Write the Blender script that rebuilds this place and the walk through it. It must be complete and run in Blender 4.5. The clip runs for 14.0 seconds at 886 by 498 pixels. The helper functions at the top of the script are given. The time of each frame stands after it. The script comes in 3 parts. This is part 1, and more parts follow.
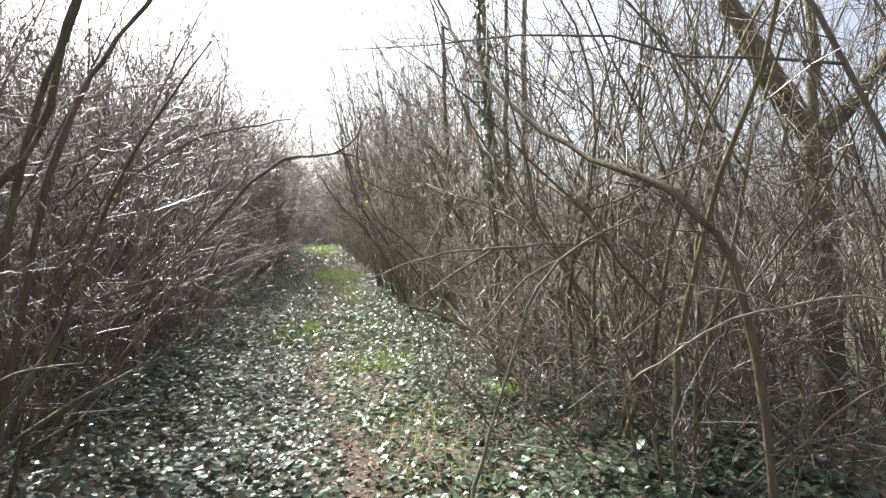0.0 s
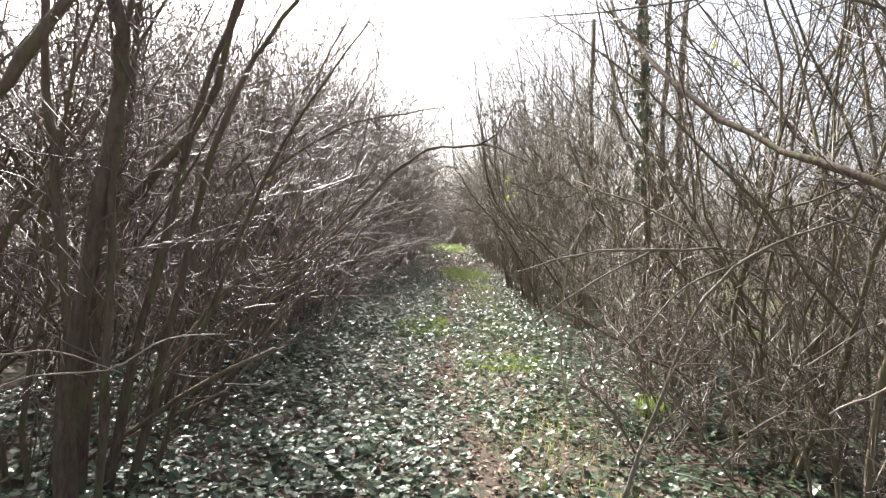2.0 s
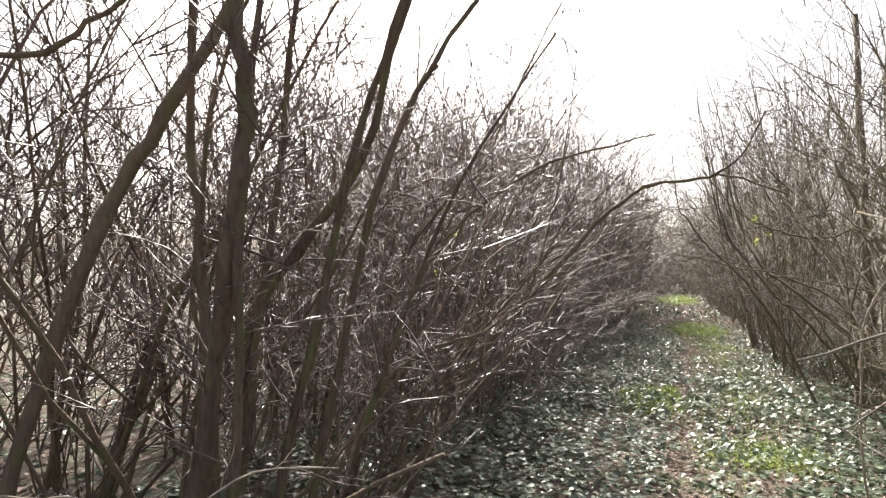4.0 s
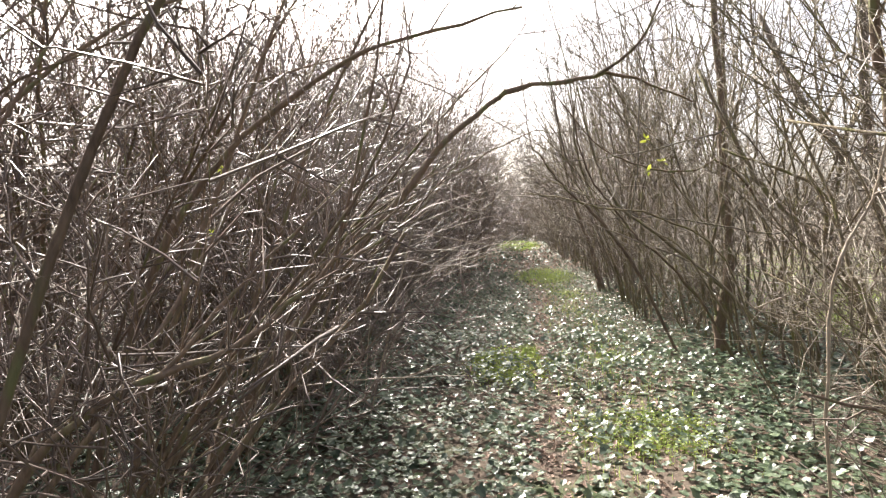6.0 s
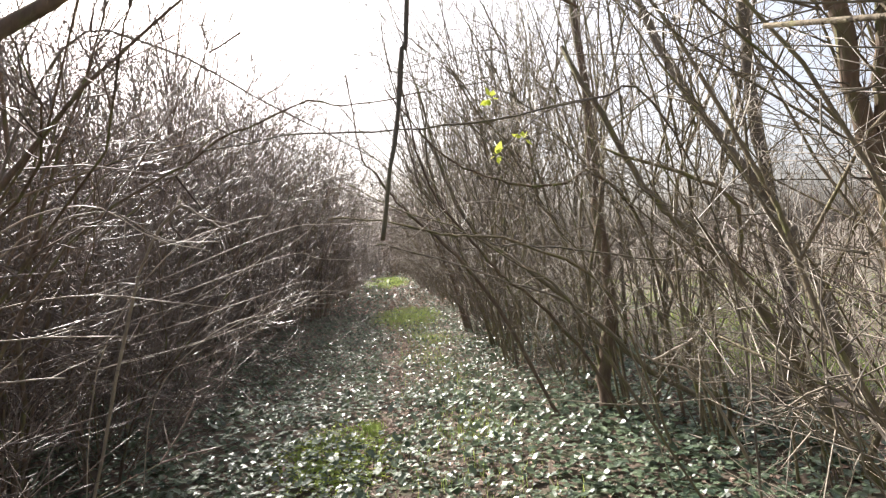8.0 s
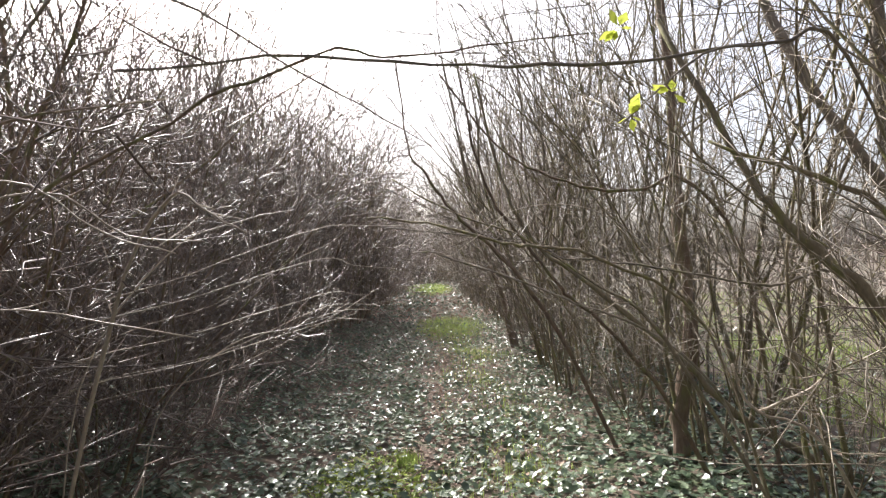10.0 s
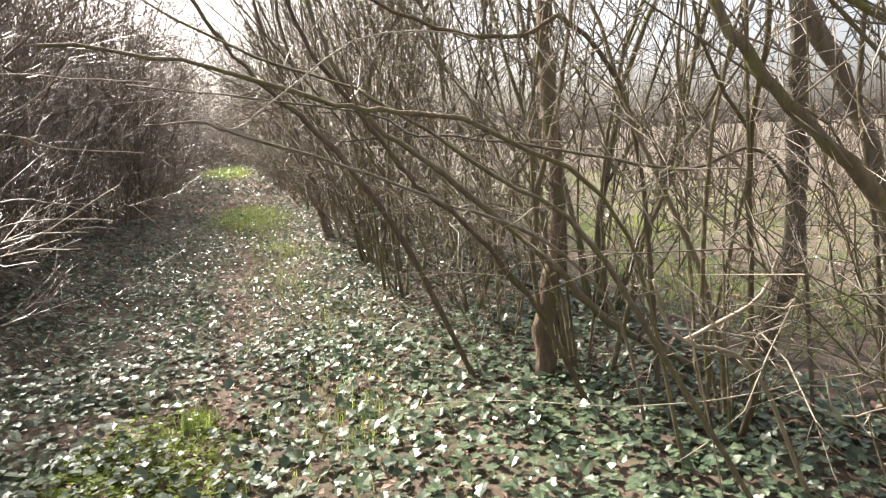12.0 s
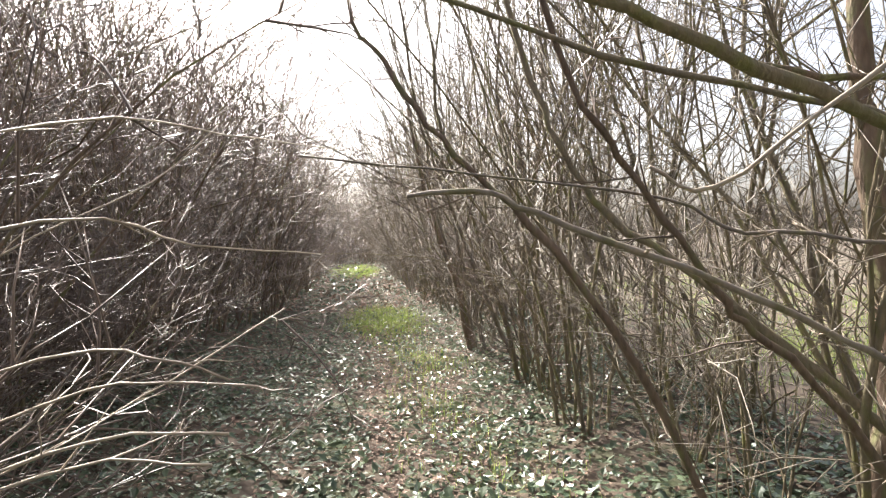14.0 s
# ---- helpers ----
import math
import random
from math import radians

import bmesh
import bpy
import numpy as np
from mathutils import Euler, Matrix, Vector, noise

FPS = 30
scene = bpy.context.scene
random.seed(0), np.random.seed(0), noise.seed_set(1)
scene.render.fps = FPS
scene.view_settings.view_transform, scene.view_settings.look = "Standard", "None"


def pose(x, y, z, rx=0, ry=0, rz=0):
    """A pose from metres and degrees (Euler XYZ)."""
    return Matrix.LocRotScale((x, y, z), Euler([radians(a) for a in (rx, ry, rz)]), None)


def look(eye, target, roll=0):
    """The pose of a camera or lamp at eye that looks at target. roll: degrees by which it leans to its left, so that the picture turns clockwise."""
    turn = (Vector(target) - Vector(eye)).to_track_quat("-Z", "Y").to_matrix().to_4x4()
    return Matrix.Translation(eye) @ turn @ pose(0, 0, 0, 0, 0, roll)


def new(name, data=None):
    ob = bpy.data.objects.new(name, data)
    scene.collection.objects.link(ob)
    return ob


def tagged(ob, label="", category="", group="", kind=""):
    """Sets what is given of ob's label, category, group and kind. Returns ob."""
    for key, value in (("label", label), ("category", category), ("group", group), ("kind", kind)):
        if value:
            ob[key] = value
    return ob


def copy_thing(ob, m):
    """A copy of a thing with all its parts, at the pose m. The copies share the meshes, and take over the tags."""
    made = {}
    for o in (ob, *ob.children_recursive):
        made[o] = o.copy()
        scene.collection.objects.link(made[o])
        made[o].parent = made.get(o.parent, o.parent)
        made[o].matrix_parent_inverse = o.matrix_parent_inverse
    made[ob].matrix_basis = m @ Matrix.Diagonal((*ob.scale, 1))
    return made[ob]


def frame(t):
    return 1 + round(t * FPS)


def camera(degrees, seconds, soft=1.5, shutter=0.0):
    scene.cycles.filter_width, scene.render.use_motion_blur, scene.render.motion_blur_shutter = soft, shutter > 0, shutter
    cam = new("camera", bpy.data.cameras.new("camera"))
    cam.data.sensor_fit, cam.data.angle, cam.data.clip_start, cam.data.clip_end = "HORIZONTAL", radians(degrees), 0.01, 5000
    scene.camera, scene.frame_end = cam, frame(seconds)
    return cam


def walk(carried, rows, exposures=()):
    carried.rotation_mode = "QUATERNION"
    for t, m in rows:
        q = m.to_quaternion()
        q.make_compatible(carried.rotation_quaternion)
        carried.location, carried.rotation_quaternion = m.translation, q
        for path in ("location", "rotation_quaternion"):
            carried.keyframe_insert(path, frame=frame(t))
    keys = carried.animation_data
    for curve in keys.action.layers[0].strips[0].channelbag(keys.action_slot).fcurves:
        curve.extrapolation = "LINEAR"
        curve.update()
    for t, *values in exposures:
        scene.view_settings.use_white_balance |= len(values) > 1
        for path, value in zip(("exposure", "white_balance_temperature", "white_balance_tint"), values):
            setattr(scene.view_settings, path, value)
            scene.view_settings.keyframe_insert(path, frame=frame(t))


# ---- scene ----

# ---------------------------------------------------------------- camera
cam = camera(71.8, 14.0, soft=1.3)
PATH = [
    (0.0, 0.000, 0.000, 1.531, -11.50, -2.22, -0.05),
    (0.5, 0.006, 0.103, 1.521, -16.01, -5.01, -1.48),
    (1.0, 0.002, 0.124, 1.520, -16.22, -4.34, -0.92),
    (1.5, -0.044, 0.115, 1.505, -10.85, -1.22, -1.88),
    (2.0, -0.077, 0.227, 1.469, 0.51, -2.29, -3.04),
    (2.5, -0.031, 0.480, 1.474, 10.79, 0.63, -1.47),
    (3.0, -0.019, 0.668, 1.488, 18.56, 1.59, -1.51),
    (3.2, -0.015, 0.728, 1.494, 19.94, 1.83, -1.75),
    (5.3, -0.330, 1.787, 1.516, 19.79, 1.48, 0.45),
    (5.5, -0.345, 1.941, 1.500, 16.46, 0.27, 0.77),
    (6.0, -0.262, 2.456, 1.502, 6.49, -2.49, 1.85),
    (6.5, -0.156, 2.810, 1.512, 1.10, -2.92, 1.80),
    (7.0, -0.055, 3.280, 1.494, -8.38, -1.74, 2.96),
    (7.5, 0.025, 3.680, 1.504, -9.52, -0.08, 4.00),
    (8.0, 0.117, 4.078, 1.482, -5.27, 0.24, 4.44),
    (8.2, 0.118, 4.173, 1.492, -5.56, 1.90, 4.16),
    (9.2, 0.250, 4.480, 1.500, -4.00, 1.50, 3.00),
    (10.3, 0.068, 4.825, 1.507, -0.82, 0.77, 1.77),
    (10.5, 0.103, 4.905, 1.503, -4.31, 0.35, 2.75),
    (11.0, 0.261, 5.209, 1.509, -5.13, -1.36, 4.06),
    (11.5, 0.319, 5.406, 1.459, -7.97, -7.85, 3.39),
    (12.0, 0.172, 5.971, 1.497, -19.19, -10.63, 2.21),
    (12.5, 0.156, 6.268, 1.493, -21.75, -5.00, 3.50),
    (13.0, 0.140, 6.564, 1.489, -14.98, -4.07, 1.89),
    (13.5, 0.070, 6.868, 1.503, -10.15, -4.77, 0.96),
    (14.0, -0.055, 7.091, 1.499, -8.43, -0.96, 1.59),
]
walk(cam, [(t, pose(x, y, z, 90 + pitch, roll, yaw)) for t, x, y, z, yaw, pitch, roll in PATH],
     exposures=[(0.0, 1.12, 6100, 8), (1.5, 1.25, 6200, 9), (3.0, 1.0, 6350, 9), (5.5, 1.4, 6600, 10), (6.5, 1.32, 6650, 11), (8.0, 1.12, 6450, 11), (11.0, 1.07, 6300, 11), (12.0, 1.45, 6700, 10), (13.5, 1.45, 6750, 10), (14.0, 1.55, 6550, 10)])

# ---------------------------------------------------------------- light
SUN_ELEVATION, SUN_AZIMUTH = 42.0, -27.0      # degrees above the horizon, degrees right of the path's direction
world = bpy.data.worlds.new("sky")
scene.world = world
world.use_nodes = True
wn = world.node_tree.nodes
sky = wn.new("ShaderNodeTexSky")
sky.sky_type = 'NISHITA'
sky.sun_disc = False
sky.sun_elevation = radians(SUN_ELEVATION)
sky.sun_rotation = radians(SUN_AZIMUTH)
sky.dust_density = 6.0
sky.ozone_density = 0.6
sky.air_density = 0.75
# a thin high veil of cloud takes most of the blue out of the sky
grey = wn.new("ShaderNodeRGBToBW")
veil = wn.new("ShaderNodeMix")
veil.data_type = 'RGBA'
veil.inputs["Factor"].default_value = 0.38
world.node_tree.links.new(sky.outputs["Color"], grey.inputs["Color"])
world.node_tree.links.new(sky.outputs["Color"], veil.inputs["A"])
world.node_tree.links.new(grey.outputs["Val"], veil.inputs["B"])
world.node_tree.links.new(veil.outputs["Result"], wn["Background"].inputs["Color"])
wn["Background"].inputs["Strength"].default_value = 0.145
sun = new("sun", bpy.data.lights.new("sun", 'SUN'))
sun.data.energy, sun.data.angle, sun.data.color = 5.0, radians(0.53), (1.0, 0.95, 0.88)
toward = Vector((math.sin(radians(SUN_AZIMUTH)) * math.cos(radians(SUN_ELEVATION)),
                 math.cos(radians(SUN_AZIMUTH)) * math.cos(radians(SUN_ELEVATION)), math.sin(radians(SUN_ELEVATION))))
sun.matrix_world = look(toward * 60, (0, 0, 0))


# ---------------------------------------------------------------- materials
def material(name, low, high, rough=0.7, scale=20.0, bump=0.3, per="object", spot=None, stretch=(1, 1, 1), through_light=0.0,
             specular=0.5):
    """A procedural surface: two colours mixed by coarse and fine noise, spots of a third, and relief."""
    mat = bpy.data.materials.new(name)
    mat.use_nodes = True
    nt = mat.node_tree
    n, link = nt.nodes, nt.links.new
    shader = n["Principled BSDF"]
    coords = n.new("ShaderNodeTexCoord")
    mapping = n.new("ShaderNodeMapping")
    mapping.inputs["Scale"].default_value = stretch
    link(coords.outputs["Object"], mapping.inputs["Vector"])
    fine = n.new("ShaderNodeTexNoise")
    fine.inputs["Scale"].default_value, fine.inputs["Detail"].default_value = scale, 5
    coarse = n.new("ShaderNodeTexNoise")
    coarse.inputs["Scale"].default_value, coarse.inputs["Detail"].default_value = scale * 0.12, 3
    for tex in (fine, coarse):
        link(mapping.outputs["Vector"], tex.inputs["Vector"])
    add = n.new("ShaderNodeMath")
    add.operation = 'ADD'
    link(fine.outputs["Fac"], add.inputs[0])
    link(coarse.outputs["Fac"], add.inputs[1])
    if per == "island":
        rand = n.new("ShaderNodeNewGeometry").outputs["Random Per Island"]
    else:
        rand = n.new("ShaderNodeObjectInfo").outputs["Random"]
    shift = n.new("ShaderNodeMath")
    shift.operation = 'MULTIPLY_ADD'
    link(rand, shift.inputs[0])
    shift.inputs[1].default_value = 1.1 if per == "island" else 0.5
    link(add.outputs[0], shift.inputs[2])
    span = n.new("ShaderNodeMapRange")
    top = 2.1 if per == "island" else 1.6
    span.inputs["From Min"].default_value, span.inputs["From Max"].default_value = 0.75, top
    link(shift.outputs[0], span.inputs["Value"])
    ramp = n.new("ShaderNodeValToRGB")
    ramp.color_ramp.elements[0].color, ramp.color_ramp.elements[1].color = (*low, 1), (*high, 1)
    link(span.outputs["Result"], ramp.inputs["Fac"])
    colour = ramp.outputs["Color"]
    if spot:
        patch = n.new("ShaderNodeTexNoise")
        patch.inputs["Scale"].default_value, patch.inputs["Detail"].default_value = scale * 0.3, 6
        link(mapping.outputs["Vector"], patch.inputs["Vector"])
        cut = n.new("ShaderNodeMapRange")
        cut.inputs["From Min"].default_value, cut.inputs["From Max"].default_value = 0.5, 0.68
        link(patch.outputs["Fac"], cut.inputs["Value"])
        mix = n.new("ShaderNodeMix")
        mix.data_type = 'RGBA'
        link(cut.outputs["Result"], mix.inputs["Factor"])
        link(colour, mix.inputs["A"])
        mix.inputs["B"].default_value = (*spot, 1)
        colour = mix.outputs["Result"]
    link(colour, shader.inputs["Base Color"])
    shader.inputs["Roughness"].default_value = rough
    shader.inputs["Specular IOR Level"].default_value = specular
    if bump:
        relief = n.new("ShaderNodeBump")
        relief.inputs["Strength"].default_value, relief.inputs["Distance"].default_value = bump, 0.01
        link(fine.outputs["Fac"], relief.inputs["Height"])
        link(relief.outputs["Normal"], shader.inputs["Normal"])
    if through_light:
        clear = n.new("ShaderNodeBsdfTranslucent")
        link(colour, clear.inputs["Color"])
        blend = n.new("ShaderNodeMixShader")
        blend.inputs["Fac"].default_value = through_light
        link(shader.outputs["BSDF"], blend.inputs[1])
        link(clear.outputs["BSDF"], blend.inputs[2])
        link(blend.outputs["Shader"], n["Material Output"].inputs["Surface"])
    return mat


BARK_BROWN = material("brown_bark", (0.085, 0.06, 0.045), (0.25, 0.185, 0.135), 0.8, 60, 0.9, spot=(0.17, 0.17, 0.08), stretch=(1, 1, 0.25), specular=0.25)
BARK_GREY = material("grey_bark", (0.12, 0.10, 0.085), (0.28, 0.24, 0.20), 0.7, 60, 0.6, spot=(0.18, 0.165, 0.10), stretch=(1, 1, 0.25), specular=0.25)
BARK_MOSSY = material("mossy_bark", (0.115, 0.092, 0.066), (0.265, 0.222, 0.15), 0.85, 70, 1.0, spot=(0.185, 0.18, 0.075), stretch=(1, 1, 0.3), specular=0.25)
TWIG = material("twig_bark", (0.07, 0.05, 0.042), (0.20, 0.15, 0.122), 0.42, 30, 0.0, per="island")
TWIG_GREEN = material("green_twig_bark", (0.115, 0.094, 0.07), (0.285, 0.242, 0.185), 0.5, 30, 0.0, per="island")
# paleness puts sunlight into the twig ends' colour; dead stems share it
PALE_TWIG = material("dead_and_sunlit_wood", (0.24, 0.19, 0.14), (0.46, 0.39, 0.30), 0.55, 40, 0.3)
IVY = material("ivy_leaf", (0.02, 0.046, 0.026), (0.16, 0.21, 0.12), 0.34, 25, 0.0, per="island", through_light=0.2, specular=0.65)
LITTER = material("dead_leaf", (0.12, 0.07, 0.048), (0.42, 0.29, 0.22), 0.7, 25, 0.0, per="island", through_light=0.1)
HERB = material("fresh_herb_leaf", (0.14, 0.22, 0.035), (0.38, 0.45, 0.10), 0.5, 25, 0.0, per="island", through_light=0.55)
GRASS = material("grass_blade", (0.14, 0.22, 0.04), (0.38, 0.46, 0.14), 0.5, 25, 0.0, per="island", through_light=0.55)
BUDLEAF = material("young_leaf", (0.35, 0.42, 0.05), (0.6, 0.65, 0.12), 0.5, 25, 0.0, per="island", through_light=0.4)
SOIL = material("woodland_soil", (0.04, 0.03, 0.022), (0.125, 0.092, 0.066), 0.95, 9, 0.8, spot=(0.055, 0.075, 0.03))


# ---------------------------------------------------------------- mesh tools
def mesh_object(name, verts, faces, mat, parent=None, label="", smooth=True):
    me = bpy.data.meshes.new(name)
    me.from_pydata([tuple(v) for v in verts], [], faces)
    me.materials.append(mat)
    if smooth:
        me.polygons.foreach_set("use_smooth", [True] * len(me.polygons))
    me.update()
    ob = new(name, me)
    if parent:
        ob.parent = parent
    if label:
        tagged(ob, label)
    return ob


def tubes(lines, sides, pointed=False):
    """Tapered round rods along polylines. Each line: (points, radii). pointed: they end in a tip instead of a flat cut."""
    verts, faces = [], []
    turn = [(math.cos(2 * math.pi * k / sides), math.sin(2 * math.pi * k / sides)) for k in range(sides)]
    for pts, radii in lines:
        base, count = len(verts), len(pts)
        rings = count - 1 if pointed else count
        for i in range(rings):
            a, b = pts[max(i - 1, 0)], pts[min(i + 1, count - 1)]
            d = (b - a).normalized()
            u = d.cross(Vector((0.31, 0.95, 0.05))).normalized()
            w = d.cross(u)
            for c, s in turn:
                verts.append(pts[i] + (u * c + w * s) * radii[i])
        for i in range(rings - 1):
            p, q = base + i * sides, base + (i + 1) * sides
            for k in range(sides):
                k2 = (k + 1) % sides
                faces.append((p + k, p + k2, q + k2, q + k))
        last = base + (rings - 1) * sides
        if pointed:
            verts.append(pts[-1])
            faces += [(last + k, last + (k + 1) % sides, base + rings * sides) for k in range(sides)]
        else:
            faces.append(tuple(last + k for k in range(sides)))
    return verts, faces


def rod_line(rng, start, direction, length, radius, segments, wander=0.12, bend=Vector((0, 0, 0)), tip=0.25, knobbly=0.08):
    """A wandering line that begins at start and bends steadily."""
    pts, radii = [start.copy()], [radius]
    d = direction.normalized()
    step = length / segments
    for i in range(segments):
        d = (d + bend / segments + Vector((rng.gauss(0, 1), rng.gauss(0, 1), rng.gauss(0, 0.7))) * wander).normalized()
        pts.append(pts[-1] + d * step)
        f = (i + 1) / segments
        radii.append(radius * (1 - f * (1 - tip)) * (1 + rng.uniform(-knobbly, knobbly)))
    return pts, radii


def along(pts, f):
    i = min(int(f * (len(pts) - 1)), len(pts) - 2)
    g = f * (len(pts) - 1) - i
    return pts[i].lerp(pts[i + 1], g), (pts[i + 1] - pts[i]).normalized()


def side_way(rng, d, angle):
    """A direction that leaves d at that angle, to a random side."""
    r = Vector((rng.gauss(0, 1), rng.gauss(0, 1), rng.gauss(0, 1)))
    r = (r - d * r.dot(d)).normalized()
    return (d * math.cos(angle) + r * math.sin(angle)).normalized()


def twigs_on(rng, pts, length, radius, count, low=0.15, fine=3, lift=0.25, size=1.0):
    """Side twigs of a stem, many short and a few long, each with finer ones."""
    out = []
    for _ in range(count):
        f = rng.uniform(low, 0.98)
        p, d = along(pts, f)
        ln = length * (0.22 + 0.78 * rng.random() ** 1.7) * (1.1 - 0.4 * f) * size
        w = side_way(rng, d, rng.uniform(0.35, 1.2))
        line = rod_line(rng, p, w, ln, radius * rng.uniform(0.6, 1.1), 3, 0.22, Vector((0, 0, lift)), 0.4)
        out.append(line)
        for k in range(fine):
            q, e = along(line[0], rng.uniform(0.1, 0.97))
            out.append(rod_line(rng, q, side_way(rng, e, rng.uniform(0.4, 1.2)), ln * rng.uniform(0.15, 0.55), radius * 0.6, 1 + k % 2, 0.25,
                                Vector((0, 0, lift)), 0.5))
    return out


WALKED = [(0.0, -0.6), (0.0, 0.2), (-0.08, 0.6), (-0.34, 1.9), (-0.15, 2.8), (0.05, 3.7), (0.2, 4.5), (0.1, 4.85), (0.3, 5.4), (0.15, 6.3), (-0.05, 7.6)]


def in_the_way(p, room=0.55):
    """Whether a place lies in the space through which one walks."""
    if p.z > 2.15 or p.y > 8.2:
        return False
    for (ax, ay), (bx, by) in zip(WALKED, WALKED[1:]):
        ux, uy = bx - ax, by - ay
        f = min(max(((p.x - ax) * ux + (p.y - ay) * uy) / (ux * ux + uy * uy), 0), 1)
        if math.hypot(p.x - ax - f * ux, p.y - ay - f * uy) < room:
            return True
    return False


def shrub(name, seed, height, stems, lean, label, bark, twig, thick=0.022, twig_count=10, fine=3, spread=0.35, low=0.12, group="",
          category="shrub", stem_sides=6, clump=0.25, place=None, lift=0.25, wander=0.075, twig_size=1.0, forks=3, twig_radius=0.005):
    """A many-stemmed bare shrub: an Empty with its stems and its spray of twigs. place: its foot; twigs in the way are left out."""
    rng = random.Random(seed)
    root = tagged(new(name), label, category, group)
    lean = Vector(lean)
    foot = Vector(place) if place else Vector((0, 0, 0))
    root.location = foot
    spray = []
    for k in range(stems):
        a = rng.uniform(0, 2 * math.pi)
        start = Vector((math.cos(a), math.sin(a), 0)) * rng.uniform(0.02, clump)
        start.z = -0.05
        thin = rng.random() < 0.55
        out = Vector((math.cos(a), math.sin(a), 0)) * rng.uniform(0.0, spread * (1.9 if thin else 1)) + lean * rng.uniform(0.0, 1.2)
        ln = height * (rng.uniform(0.35, 0.8) if thin else rng.uniform(0.7, 1.08))
        r = thick * rng.uniform(0.25, 0.5) if thin else thick * rng.uniform(0.6, 1.35)
        pts, radii = rod_line(rng, start, Vector((0, 0, 1)) + out, ln, r, 11, wander * (1.4 if thin else 1), lean * rng.uniform(-0.3, 0.8), 0.14)
        if place:
            keep = 0
            while keep < len(pts) and not in_the_way(pts[keep] + foot, 0.6):
                keep += 1
            pts, radii = pts[:keep], radii[:keep]
            if len(pts) < 4:
                continue
        lines = [(pts, radii)]
        for _ in range(0 if thin else forks):
            f = rng.uniform(0.18, 0.75)
            p, d = along(pts, f)
            r = radii[int(f * (len(radii) - 1))] * rng.uniform(0.45, 0.75)
            line = rod_line(rng, p, side_way(rng, d, rng.uniform(0.3, 0.85)), ln * (1 - f) * rng.uniform(0.6, 1.0), r, 6, wander * 1.7,
                            Vector((0, 0, 0.35)), 0.2)
            if not (place and any(in_the_way(q + foot, 0.6) for q in line[0])):
                lines.append(line)
        verts, faces = tubes(lines, 3 if thin else stem_sides)
        mesh_object("stem", verts, faces, bark, root)
        for k, (line, _) in enumerate(lines):
            share = 1.0 if len(lines) == 1 else 0.55 if k == 0 else 0.6 / (len(lines) - 1)
            spray += twigs_on(rng, line, 1.0, twig_radius, int(twig_count * share + 0.5), low, fine, lift, twig_size * height / 4.0 * (1.0 if k == 0 else 0.7))
    if place:
        spray = [line for line in spray if not any(in_the_way(p + foot) for p in line[0])]
    verts, faces = tubes(spray, 3, True)
    tagged(mesh_object("twig_spray", verts, faces, twig, root), kind="stuff")
    return root


# ---------------------------------------------------------------- ground
def ground_height(x, y):
    edge = min(max((abs(x - 0.1) - 1.1) / 1.5, 0), 1)
    return 0.03 * noise.noise((x * 0.9, y * 0.9, 0)) + 0.012 * noise.noise((x * 4, y * 4, 3)) + 0.05 * edge * edge


def axis(near, step, far):
    vals = list(np.arange(near[0], near[1] + 1e-6, step))
    d = step
    while vals[-1] < far:
        d *= 1.5
        vals.append(vals[-1] + d)
    d = step
    while vals[0] > -far:
        d *= 1.5
        vals.insert(0, vals[0] - d)
    return vals


gx, gy = axis((-6, 6), 0.12, 700), axis((-3, 24), 0.15, 700)
gv = [(x, y, ground_height(x, y)) for y in gy for x in gx]
gw = len(gx)
gf = [(j * gw + i, j * gw + i + 1, (j + 1) * gw + i + 1, (j + 1) * gw + i) for j in range(len(gy) - 1) for i in range(gw - 1)]
ground = tagged(mesh_object("ground", gv, gf, SOIL), "dark woodland soil covered with ivy and dead leaves", "ground", kind="structure")


# ---------------------------------------------------------------- leaves on the ground
LOBED = [(0, 0, 0), (0.5, 0.12, 0.08), (0.33, 0.42, 0.06), (0.45, 0.66, 0.1), (0, 1.0, -0.05), (-0.45, 0.66, 0.1), (-0.33, 0.42, 0.06),
         (-0.5, 0.12, 0.08), (0, 0.45, 0.0)]
LOBED_FACES = [(0, 1, 8), (1, 2, 8), (2, 3, 8), (3, 4, 8), (4, 5, 8), (5, 6, 8), (6, 7, 8), (7, 0, 8)]
OVAL = [(0, 0, 0), (0.3, 0.4, 0.12), (0, 1.0, 0.03), (-0.3, 0.4, 0.12), (0, 0.45, 0.0)]
OVAL_FACES = [(0, 1, 4), (1, 2, 4), (2, 3, 4), (3, 0, 4)]
BLADE = [(-0.035, 0, 0), (0.035, 0, 0), (0.025, 0.55, 0.08), (-0.025, 0.55, 0.08), (0, 1.0, 0.3)]
BLADE_FACES = [(0, 1, 2, 3), (3, 2, 4)]


